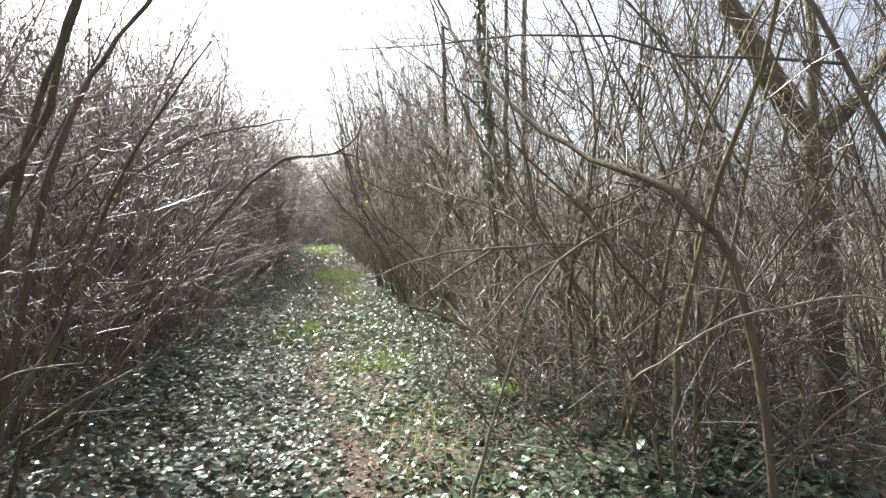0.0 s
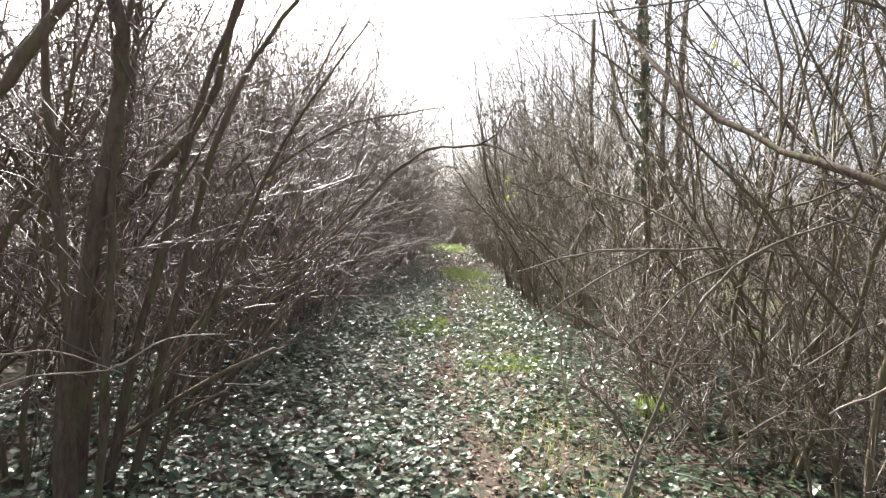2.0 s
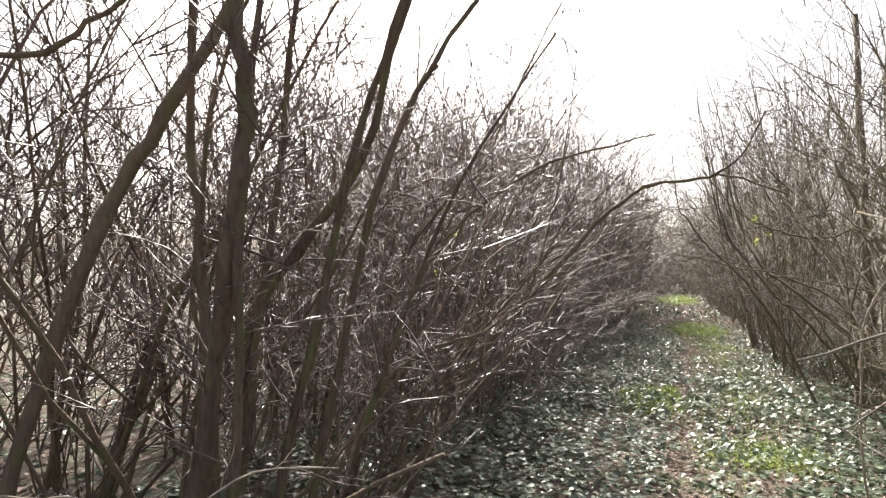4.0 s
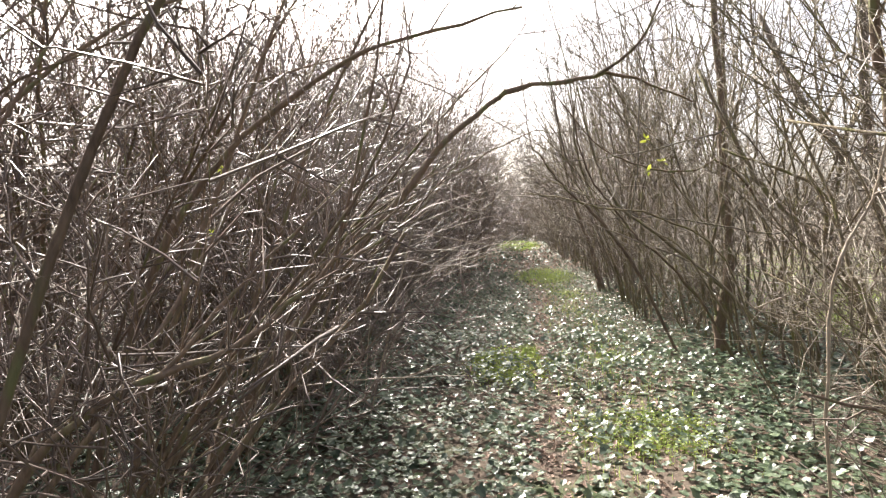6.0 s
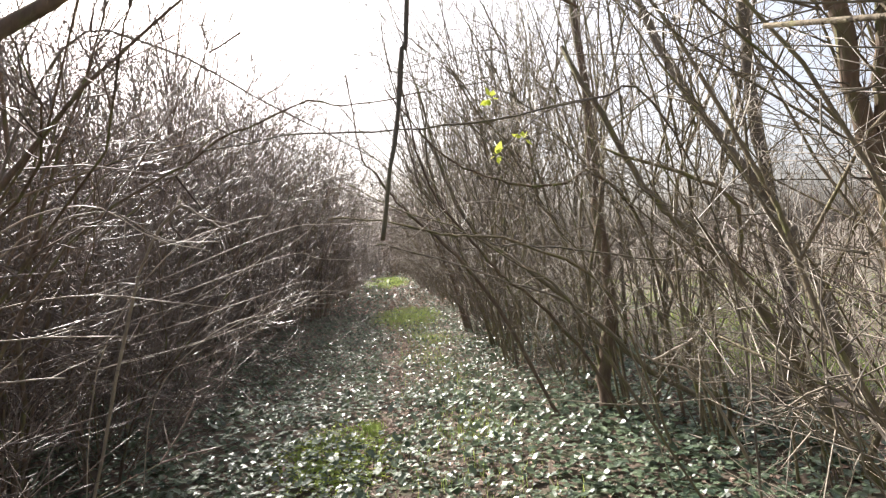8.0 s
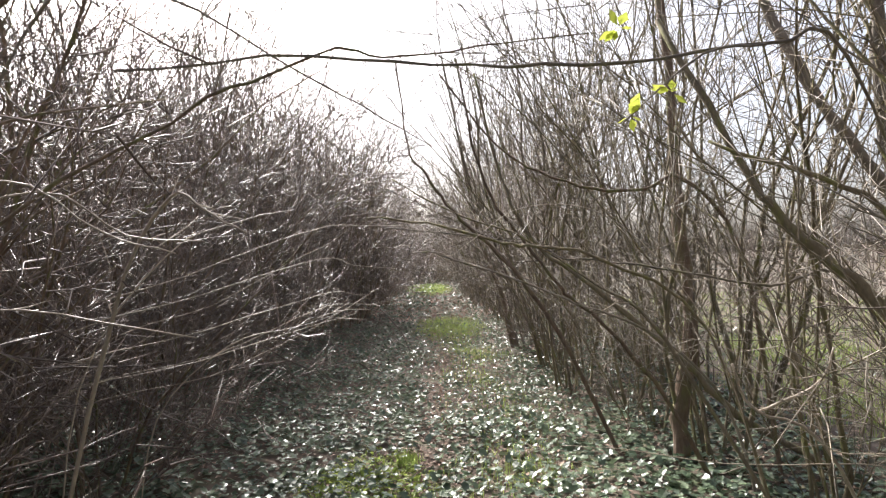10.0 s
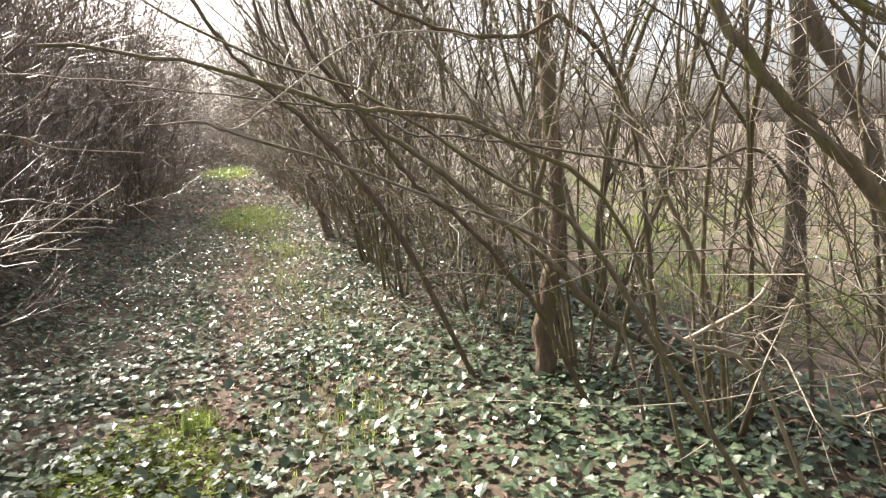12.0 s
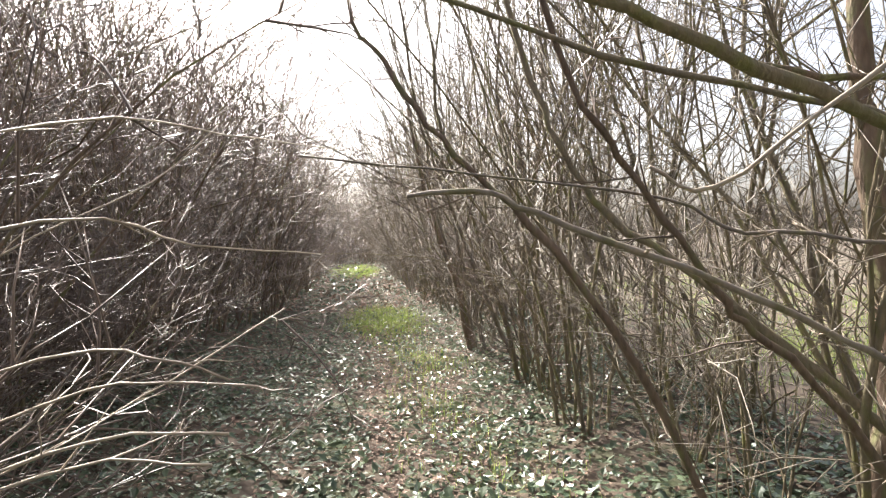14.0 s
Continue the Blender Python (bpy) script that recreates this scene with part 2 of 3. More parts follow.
def scatter_leaves(name, places, shape, shape_faces, size, tilt, lift, mat, seed, label, category, upright=False):
    """Many small leaves as one mesh. places: an array of x, y."""
    rs = np.random.RandomState(seed)
    count = len(places)
    base = np.array(shape)
    spin, lean_a, lean_d = rs.uniform(0, 2 * np.pi, count), np.abs(rs.normal(0, tilt, count)), rs.uniform(0, 2 * np.pi, count)
    if upright:
        lean_a = np.pi / 2 - np.abs(rs.normal(0, tilt, count))
        lean_d = spin
    scale = size * rs.uniform(0.55, 1.25, count)
    pts = base[None] * scale[:, None, None]
    pts[:, :, 0] *= rs.uniform(0.8, 1.15, count)[:, None]
    if upright:
        c, s = np.cos(lean_a)[:, None], np.sin(lean_a)[:, None]
        y, z = pts[:, :, 1] * c - pts[:, :, 2] * s, pts[:, :, 1] * s + pts[:, :, 2] * c
        x = pts[:, :, 0]
        c, s = np.cos(spin)[:, None], np.sin(spin)[:, None]
        pts = np.stack((x * c - y * s, x * s + y * c, z), 2)
    else:
        c, s = np.cos(spin)[:, None], np.sin(spin)[:, None]
        x, y, z = pts[:, :, 0] * c - pts[:, :, 1] * s, pts[:, :, 0] * s + pts[:, :, 1] * c, pts[:, :, 2]
        ax, ay = np.cos(lean_d)[:, None], np.sin(lean_d)[:, None]
        along_axis = x * ax + y * ay
        slope = np.tan(np.minimum(lean_a, 0.75))[:, None]
        z = z + along_axis * slope
        pts = np.stack((x, y, z), 2)
    height = np.array([ground_height(px, py) for px, py in places]) + lift[0] + rs.uniform(0, 1, count) ** 1.5 * lift[1]
    pts += np.stack((places[:, 0], places[:, 1], height), 1)[:, None, :]
    k = len(base)
    faces = [tuple(i * k + v for v in f) for i in range(count) for f in shape_faces]
    ob = mesh_object(name, pts.reshape(-1, 3).tolist(), faces, mat, smooth=False)
    return tagged(ob, label, category, kind="stuff")


def weighted_places(count, box, seed, weight):
    """Random places in a box, kept by a weight from 0 to 1."""
    rs = np.random.RandomState(seed)
    out = []
    while len(out) < count:
        x, y, r = rs.uniform(box[0], box[1]), rs.uniform(box[2], box[3]), rs.uniform()
        if r < weight(x, y):
            out.append((x, y))
    return np.array(out)


def trail_x(y):
    return 0.10 + 0.12 * math.sin(y * 0.55 + 0.4) + 0.07 * math.sin(y * 1.9) + max(0, y - 12) * 0.012


def trodden(x, y):
    """1 on the worn line in the middle of the path, 0 beside it."""
    return math.exp(-((x - trail_x(y)) / 0.17) ** 2) * min(1, max(0.15, 0.75 + 1.0 * noise.noise((x * 1.3, y * 0.9, 21))))


def ivy_weight(x, y):
    patch = 0.62 + 0.5 * noise.noise((x * 0.8, y * 0.8, 7)) + 0.35 * noise.noise((x * 2.6, y * 2.6, 2))
    fade = 1.0 if y < 12 else max(0.35, 1 - (y - 12) * 0.08)
    return max(0, min(1, patch * fade * (1 - 0.93 * trodden(x, y)) * (1 - 0.35 * sunny_side(x, y))))


def sunny_side(x, y):
    """1 on the lit strip beside the worn line, where grass and dead stalks mix with the ivy."""
    return math.exp(-((x - trail_x(y) - 0.55) / 0.4) ** 2)


def litter_weight(x, y):
    return min(1, 0.2 + 1.0 * trodden(x, y) + 0.35 * sunny_side(x, y) + 0.3 * noise.noise((x * 1.5, y * 1.5, 5)))


scatter_leaves("ivy_ground_cover", weighted_places(36000, (-3.2, 3.0, 0.0, 10.5), 3, ivy_weight), LOBED, LOBED_FACES, 0.05, 0.4,
               (0.01, 0.1), IVY, 4, "glossy dark green ivy leaves carpeting the ground", "ivy")
scatter_leaves("ivy_ground_cover", weighted_places(26000, (-3.4, 3.2, 10.5, 26), 5, ivy_weight), OVAL, OVAL_FACES, 0.062, 0.45,
               (0.01, 0.08), IVY, 6, "glossy ivy leaves further along the path", "ivy")
scatter_leaves("leaf_litter", weighted_places(22000, (-3.2, 3.2, -3.5, 18), 8, litter_weight), OVAL, OVAL_FACES, 0.045, 0.4,
               (0.004, 0.025), LITTER, 9, "dry brown leaf litter trodden along the path", "leaf litter")


def green_patch(name, x, y, rx, ry, count, size, seed, mat, label, category, blades=False):
    """A low cushion of fresh green plants."""
    rs = np.random.RandomState(seed)
    a, r = rs.uniform(0, 2 * np.pi, count), np.sqrt(rs.uniform(0, 1, count)) * rs.uniform(0.7, 1.25, count)
    places = np.stack((x + np.cos(a) * r * rx, y + np.sin(a) * r * ry), 1)
    if blades:
        return scatter_leaves(name, places, BLADE, BLADE_FACES, size, 0.5, (0, 0.01), mat, seed + 1, label, category, True)
    return scatter_leaves(name, places, OVAL, OVAL_FACES, size, 0.5, (0.01, 0.05), mat, seed + 1, label, category)


green_patch("herb_patch", -0.36, 8.7, 0.42, 0.75, 2600, 0.035, 20, HERB, "bright green low herbs beside the trodden line", "herbs")
green_patch("herb_patch", 0.62, 6.75, 0.5, 0.55, 2000, 0.03, 22, HERB, "yellowish green low herbs in a sunny spot", "herbs")
green_patch("grass_patch", 0.5, 18.4, 0.75, 2.2, 4200, 0.09, 24, GRASS, "sunlit yellow-green grass across the path", "grass", True)
green_patch("grass_patch", 0.0, 38, 1.1, 6.0, 9000, 0.14, 26, GRASS, "sunlit grass far along the path", "grass", True)
green_patch("grass_tuft", 1.68, 5.15, 0.14, 0.14, 260, 0.16, 28, GRASS, "small tuft of bright green grass", "grass", True)

scatter_leaves("grass_sprinkle", weighted_places(2900, (-0.6, 1.8, 2.5, 16), 58, lambda x, y: sunny_side(x, y) * max(0, 0.35 + 0.9 * noise.noise((x * 1.1, y * 0.8, 33)))),
               BLADE, BLADE_FACES, 0.085, 0.6, (0, 0.01), GRASS, 59, "short yellow-green grass among the ivy", "grass", True)

# wider ground beside and behind the hedges
def aside(x, y):
    if x > 3.2 and y > 6.5:
        return 0.12
    return 0.0 if -2.6 < x < 2.6 else 0.5 + 0.5 * noise.noise((x * 0.5, y * 0.5, 11))


scatter_leaves("leaf_litter", weighted_places(9000, (-9, 9, 0, 22), 40, aside), OVAL, OVAL_FACES, 0.085, 0.4, (0.004, 0.03), LITTER, 41,
               "dry brown leaves under the thicket", "leaf litter")
scatter_leaves("ivy_ground_cover", weighted_places(16000, (-8, 8, 0, 20), 42, aside), OVAL, OVAL_FACES, 0.08, 0.4, (0.01, 0.08), IVY, 43,
               "patchy dark ivy under the thicket", "ivy")
scatter_leaves("leaf_litter", weighted_places(9000, (-2.4, 2.8, 20, 60), 44, lambda x, y: 0.7), OVAL, OVAL_FACES, 0.13, 0.4, (0.004, 0.04), LITTER, 45,
               "dry leaves and dead stalks far along the path", "leaf litter")
scatter_leaves("ivy_ground_cover", weighted_places(6000, (-2.6, 2.8, 25, 60), 46, ivy_weight), OVAL, OVAL_FACES, 0.15, 0.4, (0.01, 0.1), IVY, 47,
               "dark ivy far along the path", "ivy")
green_patch("grass_patch", 4.2, 10.2, 0.8, 1.7, 3200, 0.08, 48, GRASS, "bright green grass in a glade behind the shrubs", "grass", True)
green_patch("grass_patch", 5.4, 13.6, 1.0, 1.6, 2200, 0.09, 50, GRASS, "bright green grass in a glade behind the shrubs", "grass", True)
scatter_leaves("grass_sprinkle", weighted_places(15000, (3.1, 12, 5.5, 26), 62, lambda x, y: max(0, 0.5 + 0.8 * noise.noise((x * 0.6, y * 0.5, 41)))),
               BLADE, BLADE_FACES, 0.11, 0.6, (0, 0.01), GRASS, 63, "green grass scattered through the glade", "grass", True)
green_patch("grass_tuft", -0.12, 9.3, 0.1, 0.12, 160, 0.10, 52, GRASS, "small green grass tuft beside the trodden line", "grass", True)
green_patch("grass_tuft", 0.75, 9.0, 0.25, 0.4, 260, 0.075, 54, GRASS, "thin green grass among ivy", "grass", True)

scatter_leaves("ivy_ground_cover", weighted_places(5000, (-5, 5, -6, 0.0), 56, ivy_weight), OVAL, OVAL_FACES, 0.08, 0.35, (0.01, 0.07), IVY, 57,
               "glossy ivy leaves where the path begins", "ivy")

# ---------------------------------------------------------------- hedges
LEFT_LABEL = "bare brown shrub leaning over the path from ivy"
RIGHT_LABEL = "bare grey-green stemmed shrub rising from ivy and litter"
kinds = {"left": [], "right": [], "far": [], "dim": []}
for s in range(4):
    kinds["left"].append(shrub("shrub", 100 + s, 4.4, 13, (0.1, 0.0, 0), LEFT_LABEL, BARK_BROWN, TWIG, 0.015, 19, 3, 0.36, 0.08, "left hedge",
                               stem_sides=4, wander=0.11, lift=0.1, twig_radius=0.0065))
for s in range(4):
    kinds["right"].append(shrub("shrub", 200 + s, 5.2, 11, (-0.13, 0.0, 0), RIGHT_LABEL, BARK_GREY if s % 2 else BARK_MOSSY, TWIG_GREEN, 0.02, 21, 3,
                                0.34, 0.1, "right hedge", stem_sides=4, wander=0.11, forks=2))
for s in range(3):
    kinds["far"].append(shrub("shrub", 300 + s, 4.8, 9, (0.05, 0.02, 0), "bare brown shrub in the thicket", BARK_BROWN, TWIG, 0.024, 14, 2, 0.4, 0.1,
                              "thicket", stem_sides=4, wander=0.1, forks=1, twig_radius=0.007))
for s in range(3):
    kinds["dim"].append(shrub("shrub", 340 + s, 5.0, 8, (0.05, 0.02, 0), "bare brown shrub far along the path", BARK_BROWN, TWIG, 0.028, 12, 1, 0.45, 0.08,
                              "thicket", stem_sides=3, wander=0.09, forks=0, twig_radius=0.009))


def plant(kind, x, y, rng, scale=1.0, turn=25.0):
    ob = rng.choice(kinds[kind])
    k = scale * rng.uniform(0.85, 1.15)
    c = copy_thing(ob, pose(x, y, ground_height(x, y), rng.uniform(-4, 4), rng.uniform(-4, 4), rng.uniform(-turn, turn)))
    c.scale = (k, k, k * rng.uniform(0.92, 1.1))
    return c


def left_height(y):
    """The shaded hedge dips in the middle of the walk and grows tall further on."""
    if y < 6.5:
        return 3.55
    if y < 9:
        return 3.2
    return min(5.8, 3.6 + (y - 9) * 0.22)


def left_edge(y):
    """Where the shaded hedge's front row stands: set back in the middle, closing in far along the path."""
    if y < 8.6:
        return -2.2
    if y < 10:
        return -2.2 - 0.36 * (y - 8.6)
    return -2.7 if y < 14 else min(-1.7, -2.7 + (y - 14) * 0.115)


rng = random.Random(5)
seed = 1000
for row_x, y0, y1, step in ((0.0, 3.3, 14, 0.72), (-0.85, 2.4, 12, 0.9)):
    y = y0
    front = row_x == 0
    while y < y1:
        x = left_edge(y) + row_x + rng.uniform(-0.25, 0.25)
        seed += 1
        lean = rng.uniform(0.12, 0.4) if y < 6.2 else rng.uniform(0.0, 0.25)
        shrub("shrub", seed, (left_height(y) if front else left_height(y) + (1.5 if y > 7 else 0.9)) * rng.uniform(0.85, 1.15), 15,
              (lean if front else lean * 0.5, rng.uniform(-0.12, 0.12), 0), LEFT_LABEL, BARK_BROWN, TWIG, 0.014 if front else 0.018, 27 if y > 7 else 19 if front else 14, 4, 0.42,
              0.2 if y > 6.2 else 0.3, "left hedge", stem_sides=5, place=(x, y, ground_height(x, y)), lift=0.04, wander=0.13)
        y += step * rng.uniform(0.85, 1.15) * (1.0 if y > 6.5 else 1.3)
for row_x, y0, y1, step in ((2.1, 3.2, 13, 0.8), (3.05, 2.6, 7, 1.3)):
    y = y0
    while y < y1:
        x = row_x + rng.uniform(-0.2, 0.25) + (0.3 if 5.8 < y < 8.4 else 0) - (0.3 if y > 9.5 else 0)
        seed += 1
        shrub("shrub", seed, rng.uniform(4.6, 6.0), 12, (rng.uniform(-0.24, 0.06), rng.uniform(-0.1, 0.1), 0), RIGHT_LABEL,
              rng.choice((BARK_GREY, BARK_MOSSY, BARK_MOSSY)), rng.choice((TWIG, TWIG_GREEN, TWIG_GREEN)), 0.0155, 25, 4, 0.24, 0.12, "right hedge",
              stem_sides=5, place=(x, y, ground_height(x, y)), lift=-0.03, twig_size=0.85, wander=0.135, twig_radius=0.004)
        y += step * rng.uniform(0.85, 1.15)
# low twiggy growth along the hedges' feet
rng = random.Random(31)
for side, x0, y0, y1, step in ((1, 1.75, 4.2, 5.5, 0.7), (1, 2.3, 3.0, 4.6, 1.0), (1, 2.9, 1.9, 5.0, 1.0)):
    y = y0
    while y < y1:
        x = x0 + rng.uniform(-0.25, 0.25)
        seed += 1
        shrub("low_shrub", seed, rng.uniform(1.6, 2.4), 11, (-side * rng.uniform(0.0, 0.5), rng.uniform(-0.2, 0.2), 0),
              "low twiggy bare shrub at the hedge's foot", BARK_BROWN if side < 0 else BARK_GREY, rng.choice((TWIG, TWIG_GREEN) if side > 0 else (TWIG, TWIG)),
              0.010, 16, 4, 0.8, 0.3, "low shrubs along the path", stem_sides=5, place=(x, y, ground_height(x, y)), lift=0.0, wander=0.13, twig_size=1.3)
        y += step * rng.uniform(0.8, 1.2)
rng = random.Random(6)
for row_x, y0, y1, step in ((0.0, 14, 38, 0.95), (-0.9, 12, 28, 1.1), (-1.75, 1.5, 24, 1.1), (-3.0, 1, 24, 1.5)):
    y = y0
    while y < y1:
        plant("left", left_edge(y) + row_x + rng.uniform(-0.2, 0.2), y, rng, (left_height(y) + (0.0 if row_x == 0 else 1.0 if row_x > -1 else 1.9 if y > 7 else 1.1)) / 4.2)
        y += step * rng.uniform(0.85, 1.15) * (1 if y < 14 else 1.25)
for row_x, y0, y1, step in ((1.85, 13, 40, 1.0), (2.9, 10, 26, 1.2), (3.9, 2.2, 7.5, 1.2)):
    y = y0
    while y < y1:
        plant("right", row_x + rng.uniform(-0.2, 0.2), y, rng, 1.05 if y < 10 else 1.3)
        y += step * rng.uniform(0.85, 1.15) * (1 if y < 14 else 1.25)
for row_x, y0, y1, step in ((-7, 1, 26, 2.3), (-9.5, 1, 26, 3.0), (-12.5, 0, 30, 3.2), (-2.0, 37, 66, 1.3), (2.2, 39, 66, 1.3), (-3.3, 27, 60, 2.0), (3.4, 25, 60, 2.0), (6.6, 0, 6, 1.8), (8.6, 1, 6, 2.2),
                            (7.6, 6.5, 26, 1.1), (9.2, 6, 28, 1.3), (11.5, 2, 28, 2.2), (4.7, -1, 6.5, 1.2), (5.7, 0, 6.5, 1.6)):
    y = y0
    while y < y1:
        plant("dim" if y > 24 or abs(row_x) > 9 else "far", row_x + rng.uniform(-0.5, 0.5), y, rng, 1.3 if row_x < -5 else 0.58 if row_x > 4 and y > 6.4 else 0.8 if row_x > 4 else 1.1, 180)
        y += step * rng.uniform(0.8, 1.2)
for y in range(46, 68, 2):
    for x in (-1.4, -0.5, 0.4, 1.3):
        plant("dim", x + rng.uniform(-0.3, 0.3), y + rng.uniform(-1, 1), rng, 1.25, 180)
for y in (-1.6, -3.2, -4.8):
    for x in (-4, -2.6, 2.8, 4.2):
        plant("far", x, y, rng, 1.0, 180)
for group in kinds.values():
    for ob in group:
        for child in list(ob.children):
            bpy.data.objects.remove(child)
        bpy.data.objects.remove(ob)

# woods beyond, too dense to count
rng = random.Random(77)
lines = []
while len(lines) < 7000:
    x, y = rng.uniform(-50, 50), rng.uniform(-30, 85)
    if abs(x) < (14 if -5 < y < 30 else 3.5) or (abs(x) < 10 and y < -5 and y > -7):
        continue
    h = rng.uniform(3.5, 6.5)
    stem = rod_line(rng, Vector((x, y, -0.05)), Vector((rng.gauss(0, 0.12), rng.gauss(0, 0.12), 1)), h, rng.uniform(0.015, 0.04), 5, 0.05, tip=0.2)
    lines.append(stem)
    for _ in range(4):
        p, d = along(stem[0], rng.uniform(0.15, 0.9))
        lines.append(rod_line(rng, p, side_way(rng, d, rng.uniform(0.4, 0.9)), rng.uniform(0.5, 1.6), 0.012, 3, 0.1, Vector((0, 0, 0.3)), 0.4))
verts, faces = tubes(lines, 3)
tagged(mesh_object("distant_woods", verts, faces, TWIG), "dense bare woodland in the distance", "woods", kind="stuff")


# ---------------------------------------------------------------- single trunks and branches beside the path
def smooth_line(points, steps=4):
    """A curve through a few points."""
    p = [Vector(q) for q in points]
    p = [p[0] * 2 - p[1]] + p + [p[-1] * 2 - p[-2]]
    out = []
    for i in range(1, len(p) - 2):
        for k in range(steps):
            t = k / steps
            out.append(0.5 * ((2 * p[i]) + (p[i + 1] - p[i - 1]) * t + (2 * p[i - 1] - 5 * p[i] + 4 * p[i + 1] - p[i + 2]) * t * t
                              + (3 * p[i] - p[i - 1] - 3 * p[i + 1] + p[i + 2]) * t ** 3))
    out.append(p[-2])
    return out


def limb(rng, points, r0, r1, rough=0.18, wobble=0.008):
    """A rod along a curve, a little uneven."""
    pts = smooth_line(points)
    n, wobble = len(pts) - 1, min(wobble, (0.36 if r0 > 0.003 else 0.2) * r0)
    pts = [p + Vector((rng.gauss(0, wobble), rng.gauss(0, wobble), rng.gauss(0, wobble))) if 0 < i < n else p for i, p in enumerate(pts)]
    return pts, [(r0 + (r1 - r0) * i / n) * (1 + rng.uniform(-rough, rough)) for i in range(n + 1)]


def young_leaves(parent, rng, spots):
    for spot in spots:
        verts, faces = [], []
        for _ in range(9):
            d = Vector((rng.gauss(0, 1), rng.gauss(0, 1), rng.gauss(0, 1))).normalized()
            u = d.cross(Vector((0.2, 0.3, 0.9))).normalized()
            p, ln = Vector(spot) + d * 0.006, rng.uniform(0.018, 0.034)
            base = len(verts)
            verts += [p, p + d * ln * 0.5 + u * ln * 0.3, p + d * ln, p + d * ln * 0.5 - u * ln * 0.3]
            faces += [(base, base + 1, base + 2), (base, base + 2, base + 3)]
        mesh_object("leaf_tuft", verts, faces, BUDLEAF, parent, "pale yellow-green young leaves", smooth=False)


def tree(name, label, category, branches, bark, twig, seed, twig_count=8, twig_length=0.5, leaves=(), group="", low=0.2, fine=2, sides=8):
    """A single trunk or bough. branches: (part name, points, first radius, last radius)."""
    rng = random.Random(seed)
    foot = branches[0][1][0]
    root = tagged(new(name), label, category, group)
    root.location = foot
    f = Vector(foot)
    spray = []
    for part_name, points, r0, r1 in branches:
        line = limb(rng, [Vector(p) - f for p in points], r0, r1)
        verts, faces = tubes([line], sides)
        mesh_object(part_name, verts, faces, bark, root)
        if twig_count:
            size = min(1.0, sum((b - a).length for a, b in zip(line[0], line[0][1:])) / 1.2)
            spray += twigs_on(rng, line[0], twig_length, min(0.0045, r1 * 1.2), int(twig_count * size) + 1, low, fine, 0.1)
    spray = [line for line in spray if not any(in_the_way(p + f, 0.4) for p in line[0])]
    if spray:
        verts, faces = tubes(spray, 3, True)
        tagged(mesh_object("twig_spray", verts, faces, twig, root), kind="stuff")
    young_leaves(root, rng, [Vector(p) - f for p in leaves])
    return root


SLIM = "slim bare stem rising among the hedge shrubs"
BOUGH = "long bare bough arching over the path"
SUNLIT_TWIG = "pale twig coloured as if sunlit, sticking out of the hedge"
# beside the start, towards the shade
tree("young_tree", "upright young tree with smooth dark bark", "tree",
     [("trunk", [(-1.72, 2.8, -0.05), (-1.6, 2.74, 0.9), (-1.53, 2.71, 1.27), (-1.42, 2.65, 1.8), (-1.38, 2.63, 2.07), (-1.38, 2.56, 2.45), (-1.36, 2.5, 4.4)], 0.035, 0.025),
      ("trunk", [(-1.55, 2.85, -0.05), (-1.45, 2.72, 1.1), (-1.4, 2.66, 1.9), (-1.3, 2.7, 3.2)], 0.02, 0.01)], BARK_BROWN, TWIG, 1, 10, 0.6)
tree("leaning_tree", "dark leaning trunk rising from the thicket", "tree",
     [("trunk", [(-2.5, 2.6, -0.05), (-2.42, 2.66, 0.74), (-2.11, 2.74, 1.67), (-1.89, 2.8, 2.08), (-1.67, 2.86, 2.46), (-1.2, 2.95, 3.4)], 0.037, 0.02)], BARK_BROWN, TWIG, 2, 12, 0.8)
tree("tall_shrub", "clump of dark stems fanning out over the path", "shrub",
     [("stem", [(-1.72, 3.2, -0.05), (-1.65, 3.21, 0.45), (-1.51, 3.24, 1.13), (-1.32, 3.28, 2.07), (-1.12, 3.32, 2.69), (-0.8, 3.4, 3.6)], 0.028, 0.01),
      ("stem", [(-1.65, 3.3, -0.05), (-1.5, 3.36, 0.8), (-1.25, 3.41, 2.0), (-1.0, 3.48, 2.5), (-0.55, 3.6, 3.2)], 0.022, 0.007),
      ("stem", [(-1.8, 3.15, -0.05), (-1.78, 3.2, 0.9), (-1.65, 3.2, 2.0), (-1.5, 3.25, 3.8)], 0.026, 0.01),
      ("stem", [(-1.6, 3.4, -0.05), (-1.35, 3.5, 0.9), (-1.0, 3.65, 1.9), (-0.6, 3.8, 2.6)], 0.016, 0.005)], BARK_BROWN, TWIG, 3, 14, 0.7, low=0.3)
tree("sapling", "thin dark sapling leaning towards the path", "sapling",
     [("stem", [(-1.95, 4.7, -0.05), (-1.75, 4.75, 0.8), (-1.45, 4.85, 1.7), (-1.04, 5.03, 2.81), (-0.75, 5.1, 3.4)], 0.016, 0.004)], BARK_BROWN, TWIG, 4, 10, 0.4,
     [(-1.84, 5.52, 1.48), (-1.45, 4.9, 1.75)])
